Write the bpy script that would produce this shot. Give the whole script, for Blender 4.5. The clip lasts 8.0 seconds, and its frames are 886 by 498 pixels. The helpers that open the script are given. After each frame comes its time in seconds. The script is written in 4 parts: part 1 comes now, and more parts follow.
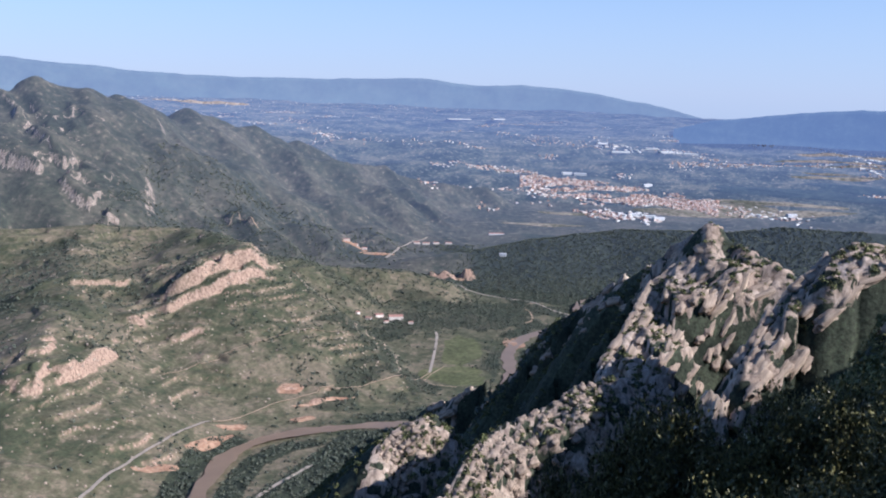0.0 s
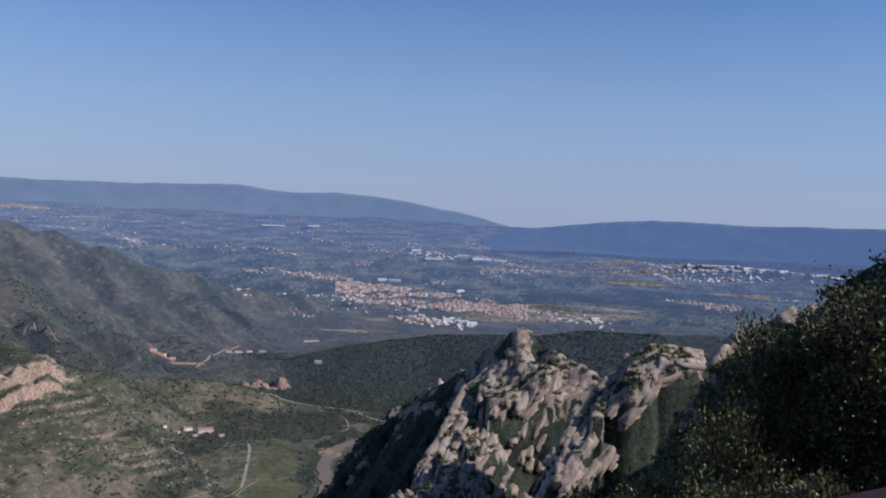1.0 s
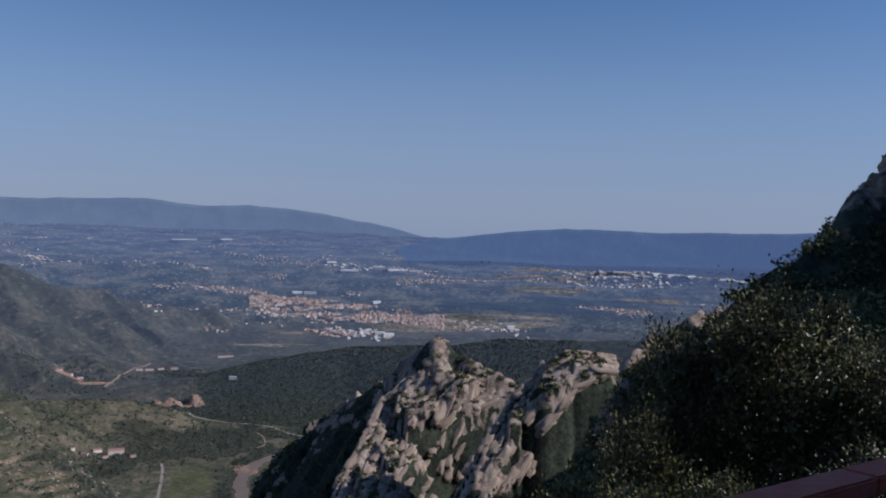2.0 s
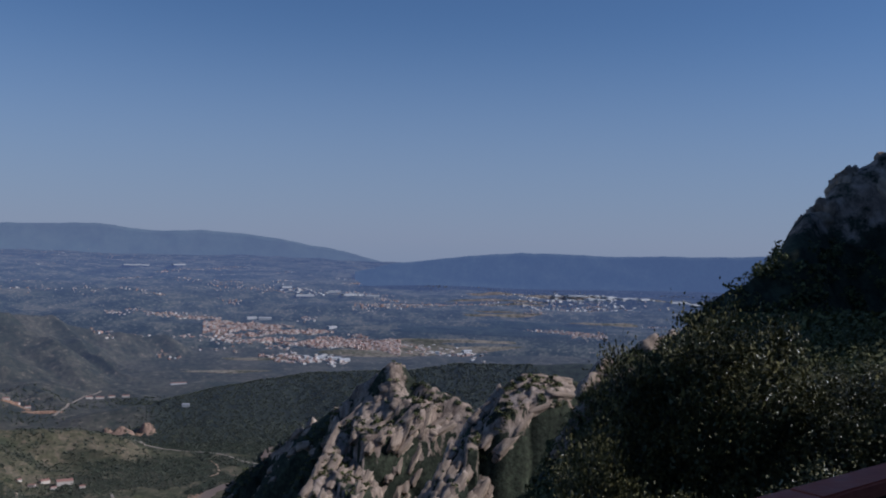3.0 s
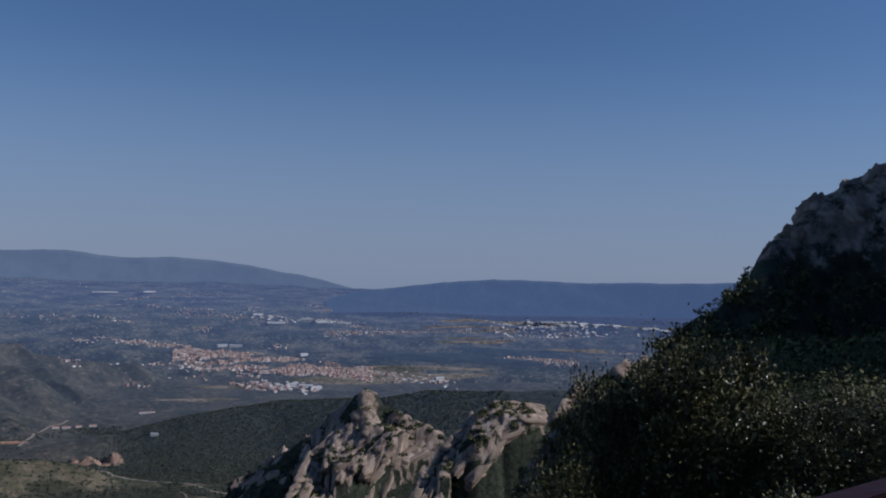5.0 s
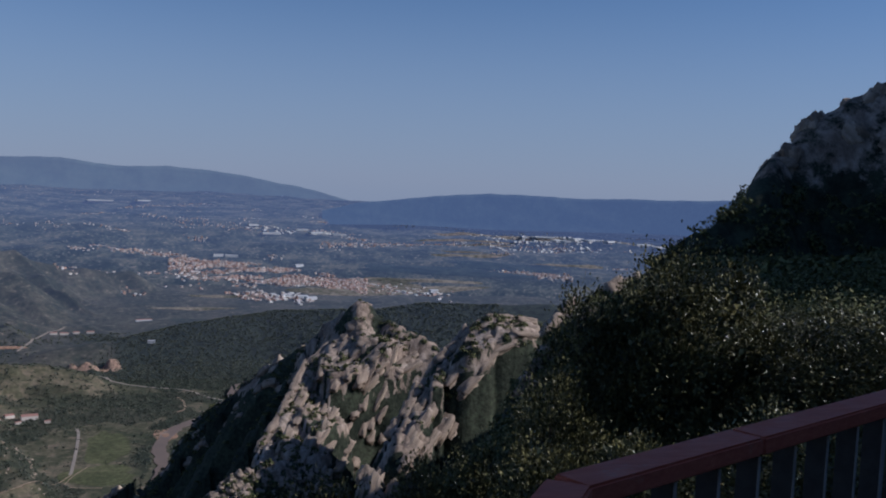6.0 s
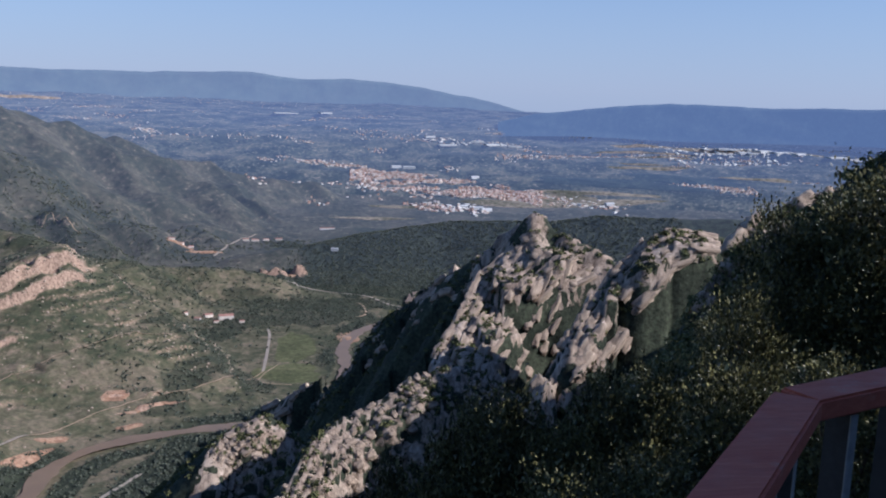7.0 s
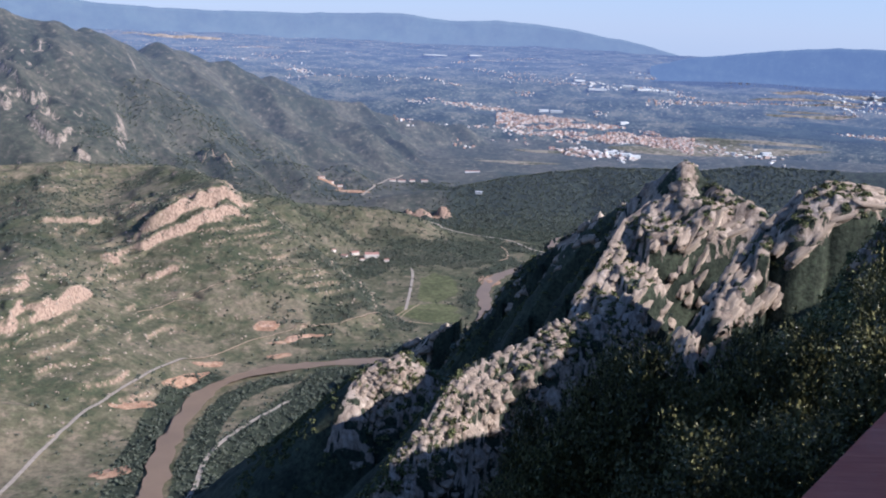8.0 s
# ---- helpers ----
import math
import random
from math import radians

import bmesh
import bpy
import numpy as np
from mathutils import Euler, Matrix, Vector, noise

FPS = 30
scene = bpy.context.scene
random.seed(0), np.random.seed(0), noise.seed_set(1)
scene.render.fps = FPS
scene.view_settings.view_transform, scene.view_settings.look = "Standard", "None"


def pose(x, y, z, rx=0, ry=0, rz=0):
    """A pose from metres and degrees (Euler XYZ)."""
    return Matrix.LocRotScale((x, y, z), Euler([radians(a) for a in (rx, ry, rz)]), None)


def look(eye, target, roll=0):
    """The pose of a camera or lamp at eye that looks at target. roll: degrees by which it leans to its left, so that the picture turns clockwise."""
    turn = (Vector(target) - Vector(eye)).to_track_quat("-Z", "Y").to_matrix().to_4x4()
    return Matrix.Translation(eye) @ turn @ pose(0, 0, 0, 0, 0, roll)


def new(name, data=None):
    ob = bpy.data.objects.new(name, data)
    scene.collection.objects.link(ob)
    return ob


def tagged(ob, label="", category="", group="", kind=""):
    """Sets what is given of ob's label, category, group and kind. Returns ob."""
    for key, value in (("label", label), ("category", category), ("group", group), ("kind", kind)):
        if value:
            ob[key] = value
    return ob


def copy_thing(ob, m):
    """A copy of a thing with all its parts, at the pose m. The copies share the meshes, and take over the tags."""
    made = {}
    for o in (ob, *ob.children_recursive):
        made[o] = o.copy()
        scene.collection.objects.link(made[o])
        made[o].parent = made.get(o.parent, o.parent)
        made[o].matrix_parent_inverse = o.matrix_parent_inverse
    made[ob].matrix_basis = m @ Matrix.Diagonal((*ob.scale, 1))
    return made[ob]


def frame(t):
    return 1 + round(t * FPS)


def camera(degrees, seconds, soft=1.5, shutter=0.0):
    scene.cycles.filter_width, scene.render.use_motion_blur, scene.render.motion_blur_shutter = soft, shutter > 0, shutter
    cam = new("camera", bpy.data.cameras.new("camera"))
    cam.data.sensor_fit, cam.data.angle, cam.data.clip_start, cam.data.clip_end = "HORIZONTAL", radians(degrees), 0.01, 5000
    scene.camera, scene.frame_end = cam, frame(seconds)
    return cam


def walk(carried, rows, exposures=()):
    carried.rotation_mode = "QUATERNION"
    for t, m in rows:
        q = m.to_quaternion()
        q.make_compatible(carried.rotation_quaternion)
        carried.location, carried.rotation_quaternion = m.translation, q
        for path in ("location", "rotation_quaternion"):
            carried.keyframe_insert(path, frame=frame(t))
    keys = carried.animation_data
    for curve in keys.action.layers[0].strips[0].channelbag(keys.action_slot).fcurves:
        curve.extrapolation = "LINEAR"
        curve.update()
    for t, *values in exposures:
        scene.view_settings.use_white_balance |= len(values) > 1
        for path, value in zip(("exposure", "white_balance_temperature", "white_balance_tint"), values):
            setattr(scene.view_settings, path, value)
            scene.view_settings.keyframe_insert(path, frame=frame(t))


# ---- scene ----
# ---- camera ----
cam = camera(50.7, 8.0, soft=2.0)
ROWS = [
    (0.0, 0.040, -0.035, 1.6, 80.12, -1.91, 0.33),
    (0.5, 0.055, -0.030, 1.6, 85.53, -2.68, -4.10),
    (0.6, 0.060, -0.028, 1.6, 86.33, -2.69, -5.40),
    (1.0, 0.085, -0.020, 1.6, 87.08, -2.75, -10.92),
    (1.5, 0.105, -0.018, 1.6, 87.13, -1.84, -13.41),
    (2.0, 0.120, -0.018, 1.6, 87.95, -1.98, -16.14),
    (2.2, 0.125, -0.018, 1.6, 87.77, -1.75, -16.52),
    (3.5, 0.140, -0.020, 1.6, 90.78, -1.97, -19.71),
    (4.0, 0.143, -0.020, 1.6, 91.09, -1.85, -19.75),
    (4.2, 0.150, -0.020, 1.6, 91.33, -1.88, -20.97),
    (5.5, 0.170, -0.018, 1.6, 90.95, -1.77, -20.29),
    (6.0, 0.190, -0.011, 1.6, 85.93, -2.67, -20.77),
    (6.5, 0.122, -0.019, 1.6, 82.17, -2.63, -17.42),
    (7.0, 0.058, -0.038, 1.6, 80.11, -2.07, -10.09),
    (7.5, 0.055, -0.038, 1.6, 77.40, -2.59, -4.74),
    (8.0, 0.054, -0.036, 1.6, 76.36, -2.25, -1.11),
]
EXPOSURES = [(t, s, 5350, 15) for t, s in ((0.0, 0.53), (0.5, 0.24), (1.0, -0.15), (2.0, -0.48), (3.5, -0.76), (5.5, -0.79), (6.0, -0.62), (6.5, -0.25), (7.0, 0.12), (8.0, 0.54))]
walk(cam, [(t, pose(*p)) for t, *p in ROWS], EXPOSURES)

# ---- world and sun ----
SUN_AZ, SUN_EL = 112.0, 32.5          # degrees clockwise from +y, degrees up
world = bpy.data.worlds.new("world")
scene.world = world
world.use_nodes = True
wn = world.node_tree
sky = wn.nodes.new("ShaderNodeTexSky")
sky.sky_type, sky.sun_disc = "NISHITA", False
sky.sun_elevation, sky.sun_rotation = radians(SUN_EL), radians(SUN_AZ)
sky.altitude, sky.air_density, sky.dust_density, sky.ozone_density = 700, 1.0, 0.25, 4.0
# the sky grows milky towards the horizon
wn.links.new(sky.outputs[0], wn.nodes["Background"].inputs[0])
wn.nodes["Background"].inputs[1].default_value = 0.094
milk = wn.nodes.new("ShaderNodeBackground")
milk.inputs[0].default_value = (0.36, 0.415, 0.53, 1)
wtc, wsep, wramp, wmix = (wn.nodes.new("ShaderNode" + k) for k in ("TexCoord", "SeparateXYZ", "ValToRGB", "MixShader"))
wn.links.new(wtc.outputs["Generated"], wsep.inputs[0])
wn.links.new(wsep.outputs[2], wramp.inputs[0])
wramp.color_ramp.interpolation = "EASE"
wramp.color_ramp.elements[0].position, wramp.color_ramp.elements[0].color = 0.0, (0.75, 0.75, 0.75, 1)
wramp.color_ramp.elements[1].position, wramp.color_ramp.elements[1].color = 0.25, (0, 0, 0, 1)
wn.links.new(wramp.outputs[0], wmix.inputs[0])
wn.links.new(wn.nodes["Background"].outputs[0], wmix.inputs[1])
wn.links.new(milk.outputs[0], wmix.inputs[2])
wn.links.new(wmix.outputs[0], wn.nodes["World Output"].inputs[0])
sun = new("sun", bpy.data.lights.new("sun", "SUN"))
sun.data.energy, sun.data.angle, sun.data.color = 5.0, radians(0.5), (1.0, 0.90, 0.76)
sa, se = radians(SUN_AZ), radians(SUN_EL)
SUN_DIR = Vector((math.sin(sa) * math.cos(se), math.cos(sa) * math.cos(se), math.sin(se)))
sun.matrix_world = look(SUN_DIR * 100, (0, 0, 0))

# ---- materials ----
def nodes_of(name, rough=0.9):
    m = bpy.data.materials.new(name)
    m.use_nodes = True
    nt = m.node_tree
    b = nt.nodes["Principled BSDF"]
    b.inputs["Roughness"].default_value = rough
    b.inputs["Specular IOR Level"].default_value = 0.25
    return m, nt, b


def noise_fac(nt, scale, detail=5, rough=0.6, coord="Object", stretch=None):
    tc = nt.nodes.new("ShaderNodeTexCoord")
    if coord == "plan":
        tc = nt.nodes.new("ShaderNodeAttribute")
        tc.attribute_name, coord = "plan", "Vector"
    n = nt.nodes.new("ShaderNodeTexNoise")
    n.inputs["Scale"].default_value, n.inputs["Detail"].default_value, n.inputs["Roughness"].default_value = scale, detail, rough
    out = tc.outputs[coord]
    if stretch:
        mp = nt.nodes.new("ShaderNodeMapping")
        mp.inputs["Scale"].default_value = stretch
        nt.links.new(out, mp.inputs[0])
        out = mp.outputs[0]
    nt.links.new(out, n.inputs["Vector"])
    return n.outputs["Fac"]


def ramp(nt, fac, stops):
    r = nt.nodes.new("ShaderNodeValToRGB")
    while len(r.color_ramp.elements) < len(stops):
        r.color_ramp.elements.new(0.5)
    for e, (p, c) in zip(r.color_ramp.elements, stops):
        e.position, e.color = p, (*c, 1) if len(c) == 3 else c
    nt.links.new(fac, r.inputs[0])
    return r.outputs[0]


def mix(nt, fac, a, b, kind="MIX"):
    m = nt.nodes.new("ShaderNodeMix")
    m.data_type, m.blend_type = "RGBA", kind
    for sock, v in ((m.inputs[0], fac), (m.inputs[6], a), (m.inputs[7], b)):
        if isinstance(v, (int, float)):
            sock.default_value = v
        elif isinstance(v, tuple):
            sock.default_value = (*v, 1)
        else:
            nt.links.new(v, sock)
    return m.outputs[2]


def maths(nt, op, a, b=0.0, clamp=False):
    m = nt.nodes.new("ShaderNodeMath")
    m.operation, m.use_clamp = op, clamp
    for sock, v in zip(m.inputs, (a, b)):
        if isinstance(v, (int, float)):
            sock.default_value = v
        else:
            nt.links.new(v, sock)
    return m.outputs[0]


def bump(nt, b, height, strength=0.5, dist=1.0):
    n = nt.nodes.new("ShaderNodeBump")
    n.inputs["Strength"].default_value, n.inputs["Distance"].default_value = strength, dist
    nt.links.new(height, n.inputs["Height"])
    nt.links.new(n.outputs[0], b.inputs["Normal"])


GREY, BLACK, WHITE = (0.5, 0.5, 0.5), (0, 0, 0), (1, 1, 1)


def land(name, woods, scrub, grass, earth, rock, glow=0.0, air=(0.30, 0.42, 0.72), relief=0.7, fine=0.12, patch=0.006, slope=(0.66, 0.80), bare=(0.58, 0.72), tall=1.0, cover=False, coord="Object"):
    """Hillside: woods, scrub and bare earth in patches, rock where it is steep. glow: emission that stands in for haze,
    far backdrop only.
    """
    m, nt, b = nodes_of(name, 0.95)
    st = (1, 1, tall)
    big = noise_fac(nt, patch, 6, 0.62, coord, st)
    mid = noise_fac(nt, patch * 7, 5, 0.65, coord, st)
    small = noise_fac(nt, fine, 4, 0.7, coord, st)
    veg = ramp(nt, maths(nt, "ADD", maths(nt, "MULTIPLY", big, 0.55), maths(nt, "MULTIPLY", mid, 0.45)), [(0.43, woods), (0.50, scrub), (0.57, grass)])
    veg = mix(nt, 0.55, veg, ramp(nt, small, [(0.32, (0.35, 0.35, 0.35)), (0.68, (1.5, 1.5, 1.4))]), "MULTIPLY")
    ground_fac = ramp(nt, maths(nt, "ADD", maths(nt, "MULTIPLY", mid, 0.6), maths(nt, "MULTIPLY", small, 0.4)), [(bare[0], BLACK), (bare[1], WHITE)])
    col = mix(nt, ground_fac, veg, earth)
    geo = nt.nodes.new("ShaderNodeNewGeometry")
    sep = nt.nodes.new("ShaderNodeSeparateXYZ")
    nt.links.new(geo.outputs["Normal"], sep.inputs[0])
    steep = maths(nt, "ADD", sep.outputs[2], maths(nt, "MULTIPLY", maths(nt, "SUBTRACT", small, 0.5), 0.35))
    rock_fac = ramp(nt, steep, [(slope[0], WHITE), (slope[1], BLACK)])
    rc = mix(nt, 0.85, rock, ramp(nt, noise_fac(nt, fine * 2.2, 6, 0.75, stretch=(1, 1, 0.6)), [(0.36, (0.28, 0.27, 0.26)), (0.52, (0.95, 0.93, 0.9)), (0.66, (1.45, 1.42, 1.38))]), "MULTIPLY")
    if cover:
        # where woods stand and where bare rock shows, as laid down with the land
        wat, rat = nt.nodes.new("ShaderNodeAttribute"), nt.nodes.new("ShaderNodeAttribute")
        wat.attribute_name, rat.attribute_name = "woods", "rock"
        # dark cover of woods and scrub; on the ridges it also stands for shade
        dark = mix(nt, 0.8, (0.036, 0.043, 0.030), ramp(nt, noise_fac(nt, 0.5, 5, 0.75), [(0.35, (0.25, 0.25, 0.25)), (0.65, (1.7, 1.7, 1.6))]), "MULTIPLY")
        dark = mix(nt, 0.75, dark, ramp(nt, noise_fac(nt, 0.045, 6, 0.7), [(0.36, (0.35, 0.38, 0.38)), (0.64, (1.75, 1.65, 1.5))]), "MULTIPLY")
        col = mix(nt, wat.outputs["Fac"], col, dark)
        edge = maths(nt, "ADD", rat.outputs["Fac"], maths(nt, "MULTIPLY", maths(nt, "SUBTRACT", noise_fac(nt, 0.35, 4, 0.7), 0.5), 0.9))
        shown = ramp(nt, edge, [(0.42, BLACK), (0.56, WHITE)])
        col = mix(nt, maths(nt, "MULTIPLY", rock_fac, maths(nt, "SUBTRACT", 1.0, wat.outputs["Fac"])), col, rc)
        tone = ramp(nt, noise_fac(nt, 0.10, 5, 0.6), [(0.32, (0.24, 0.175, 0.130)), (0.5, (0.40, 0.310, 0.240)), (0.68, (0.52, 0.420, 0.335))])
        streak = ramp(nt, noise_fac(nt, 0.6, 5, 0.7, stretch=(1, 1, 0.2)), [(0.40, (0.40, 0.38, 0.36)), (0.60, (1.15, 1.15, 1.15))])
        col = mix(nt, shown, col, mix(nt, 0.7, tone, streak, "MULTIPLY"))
    else:
        col = mix(nt, rock_fac, col, rc)
    nt.links.new(col, b.inputs["Base Color"])
    bump(nt, b, small, relief, 1.2)
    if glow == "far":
        # haze put in as emission, stronger with the backdrop's distance from the mountain
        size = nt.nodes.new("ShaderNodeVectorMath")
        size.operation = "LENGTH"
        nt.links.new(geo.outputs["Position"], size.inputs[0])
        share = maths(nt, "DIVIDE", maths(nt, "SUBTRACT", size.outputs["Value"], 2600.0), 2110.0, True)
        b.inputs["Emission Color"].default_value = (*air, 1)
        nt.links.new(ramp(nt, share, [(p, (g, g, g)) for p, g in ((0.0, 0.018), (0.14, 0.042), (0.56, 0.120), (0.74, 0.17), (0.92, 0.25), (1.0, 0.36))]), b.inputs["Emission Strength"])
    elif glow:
        # one even strength of blue emission stands in for haze
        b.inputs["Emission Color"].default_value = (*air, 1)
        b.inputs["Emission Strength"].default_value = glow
    return m


def plain(name, color, rough=0.85, metal=0.0, var=0.25, scale=3.0, bump_s=0.1):
    m, nt, b = nodes_of(name, rough)
    b.inputs["Metallic"].default_value = metal
    c = ramp(nt, noise_fac(nt, scale, 5, 0.65), [(0.3, tuple(v * (1 - var) for v in color)), (0.7, tuple(min(1, v * (1 + var)) for v in color))])
    nt.links.new(c, b.inputs["Base Color"])
    bump(nt, b, noise_fac(nt, scale * 6, 3), bump_s, 0.02)
    return m


M_GROUND = land("hillside", (0.064, 0.070, 0.040), (0.118, 0.108, 0.066), (0.180, 0.148, 0.100), (0.29, 0.205, 0.15), (0.39, 0.272, 0.20), bare=(0.56, 0.70), slope=(0.60, 0.77), cover=True)
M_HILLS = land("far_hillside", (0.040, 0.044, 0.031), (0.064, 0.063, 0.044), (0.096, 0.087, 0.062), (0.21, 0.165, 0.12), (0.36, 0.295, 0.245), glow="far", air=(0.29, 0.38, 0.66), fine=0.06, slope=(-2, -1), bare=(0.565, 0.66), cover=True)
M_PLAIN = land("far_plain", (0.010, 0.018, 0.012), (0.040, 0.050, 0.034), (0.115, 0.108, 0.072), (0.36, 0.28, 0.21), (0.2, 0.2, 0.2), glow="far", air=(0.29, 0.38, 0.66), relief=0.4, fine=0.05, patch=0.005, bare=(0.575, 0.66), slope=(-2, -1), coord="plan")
# both ranges get their haze from emission, not from real air
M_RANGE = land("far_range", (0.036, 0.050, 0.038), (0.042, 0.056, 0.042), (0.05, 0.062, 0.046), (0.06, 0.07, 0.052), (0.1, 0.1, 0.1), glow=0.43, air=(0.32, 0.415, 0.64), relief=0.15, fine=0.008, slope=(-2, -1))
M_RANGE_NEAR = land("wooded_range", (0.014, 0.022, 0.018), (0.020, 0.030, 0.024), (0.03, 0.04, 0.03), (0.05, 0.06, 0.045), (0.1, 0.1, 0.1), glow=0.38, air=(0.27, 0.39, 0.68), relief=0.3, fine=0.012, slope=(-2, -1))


def rock_material():
    m, nt, b = nodes_of("conglomerate", 0.92)
    big, small = noise_fac(nt, 0.12, 5, 0.6), noise_fac(nt, 1.6, 5, 0.7)
    c = ramp(nt, big, [(0.32, (0.29, 0.215, 0.160)), (0.5, (0.46, 0.365, 0.280)), (0.68, (0.58, 0.475, 0.375))])
    streak = ramp(nt, noise_fac(nt, 0.7, 5, 0.7, stretch=(1, 1, 0.15)), [(0.42, (0.42, 0.40, 0.38)), (0.58, (1.1, 1.1, 1.1))])
    c = mix(nt, 0.55, c, streak, "MULTIPLY")
    c = mix(nt, 0.5, c, ramp(nt, small, [(0.3, (0.5, 0.5, 0.5)), (0.7, (1.35, 1.3, 1.25))]), "MULTIPLY")
    nt.links.new(c, b.inputs["Base Color"])
    bump(nt, b, small, 0.8, 0.5)
    return m


def leaf_material(name, dark, light, gloss=0.45):
    m, nt, b = nodes_of(name, gloss)
    geo = nt.nodes.new("ShaderNodeNewGeometry")
    c = ramp(nt, geo.outputs["Random Per Island"], [(0.0, dark), (1.0, light)])
    # tone varies by tuft; in the oaks bright tufts stand for sunlit ones
    c = mix(nt, 0.8, c, ramp(nt, noise_fac(nt, 1.1, 3), [(0.36, (0.45, 0.46, 0.46)), (0.66, (1.6, 1.5, 1.25))]), "MULTIPLY")
    nt.links.new(c, b.inputs["Base Color"])
    return m


M_ROCK = rock_material()
# wide spread of leaf tones puts shade and sunlit sprigs into the colour
M_LEAF = leaf_material("oak_leaf", (0.026, 0.031, 0.014), (0.215, 0.205, 0.098), 0.34)
# haze put into the leaf colour: paler and bluer than near foliage
M_HAZY_WOODS = leaf_material("hazy_woods_leaf", (0.062, 0.078, 0.066), (0.140, 0.152, 0.120), 0.9)
M_BUSH = leaf_material("scrub_leaf", (0.058, 0.074, 0.032), (0.165, 0.165, 0.072), 0.8)
M_BARK = plain("bark", (0.11, 0.085, 0.065), scale=12, var=0.5)
M_WATER = plain("river_water", (0.22, 0.150, 0.095), 0.3, var=0.12, scale=0.02)
M_ROAD = plain("road_surface", (0.36, 0.30, 0.24), scale=0.2)
M_TRACK = plain("dirt_track", (0.42, 0.30, 0.20), scale=0.3)
def rail_wood():
    """Red-brown stain, worn paler along the grain and in scuffs."""
    m, nt, b = nodes_of("rail_wood", 0.42)
    grain = noise_fac(nt, 9, 6, 0.7, stretch=(1, 9, 9))
    c = ramp(nt, grain, [(0.3, (0.42, 0.105, 0.062)), (0.55, (0.52, 0.140, 0.082)), (0.75, (0.60, 0.190, 0.115))])
    scuff = ramp(nt, noise_fac(nt, 5, 6, 0.75), [(0.60, BLACK), (0.70, (0.5, 0.5, 0.5))])
    nt.links.new(mix(nt, scuff, c, (0.40, 0.29, 0.23)), b.inputs["Base Color"])
    nt.links.new(ramp(nt, noise_fac(nt, 14, 4), [(0.3, (0.55, 0.55, 0.55)), (0.7, (0.8, 0.8, 0.8))]), b.inputs["Roughness"])
    bump(nt, b, grain, 0.25, 0.004)
    return m


M_RAILWOOD = rail_wood()
M_STEEL = plain("rail_steel", (0.045, 0.041, 0.038), 0.7, scale=20)
# paler copy of the rail steel, sky light on the edges put into colour
M_LIT_EDGE = plain("lit_edge_steel", (0.31, 0.30, 0.28), 0.6, metal=0.1, scale=30)
M_CONC = plain("concrete", (0.42, 0.40, 0.37), scale=2)

# ---- the land, as a height over the plan ----
EYE_Z = 1.6


def lattice(ix, iy, seed):
    h = np.sin(ix * 127.1 + iy * 311.7 + seed * 74.7) * 43758.5453
    return h - np.floor(h)


def vnoise(x, y, seed=0):
    ix, iy = np.floor(x), np.floor(y)
    fx, fy = x - ix, y - iy
    fx, fy = fx * fx * fx * (fx * (fx * 6 - 15) + 10), fy * fy * fy * (fy * (fy * 6 - 15) + 10)
    a, b = lattice(ix, iy, seed), lattice(ix + 1, iy, seed)
    c, d = lattice(ix, iy + 1, seed), lattice(ix + 1, iy + 1, seed)
    return (a + (b - a) * fx) * (1 - fy) + (c + (d - c) * fx) * fy - 0.5


def fbm(x, y, size, octaves=4, seed=0, gain=0.5):
    out, amp = 0.0, 1.0
    for o in range(octaves):
        k = 2.0 ** o / size
        # each octave is turned, so that no grid shows
        ca, sn = math.cos(0.6 * o + 0.3), math.sin(0.6 * o + 0.3)
        out = out + amp * vnoise((x * ca - y * sn) * k, (x * sn + y * ca) * k, seed + o)
        amp *= gain
    return out


def smooth(x, a, b):
    t = np.clip((x - a) / (b - a), 0, 1)
    return t * t * (3 - 2 * t)


def smax(a, b, k):
    h = np.clip(0.5 + 0.5 * (a - b) / k, 0, 1)
    return b + (a - b) * h + k * h * (1 - h)


def along(x, y, line, fall=None):
    """Distance to a line in the plan, side (+1: left of its way, -1: right) and the third value of the line there.
    fall: take the stretch that stands highest here, if the land falls that steeply away from it, not the nearest one."""
    best = np.full_like(x, 1e9)
    dist, side, val = np.zeros_like(x), np.zeros_like(x), np.zeros_like(x)
    for (x0, y0, z0), (x1, y1, z1) in zip(line, line[1:]):
        dx, dy = x1 - x0, y1 - y0
        t = np.clip(((x - x0) * dx + (y - y0) * dy) / (dx * dx + dy * dy), 0, 1)
        d = np.hypot(x - x0 - t * dx, y - y0 - t * dy)
        z = z0 + t * (z1 - z0)
        rank = d if fall is None else fall * d - z
        near = rank < best
        best, dist, val = np.where(near, rank, best), np.where(near, d, dist), np.where(near, z, val)
        side = np.where(near, ((x - x0) * -dy + (y - y0) * dx) / (np.hypot(dx, dy) * d + 1e-6), side)
    return dist, side, val


def ridge(x, y, line, left, right, width=0.0):
    d, s, z = along(x, y, line, 0.5 * (left + right))
    d = np.maximum(np.sqrt(d * d + width * width) - width, 0)
    return z - d * (0.5 * (left + right) + 0.5 * (left - right) * s)


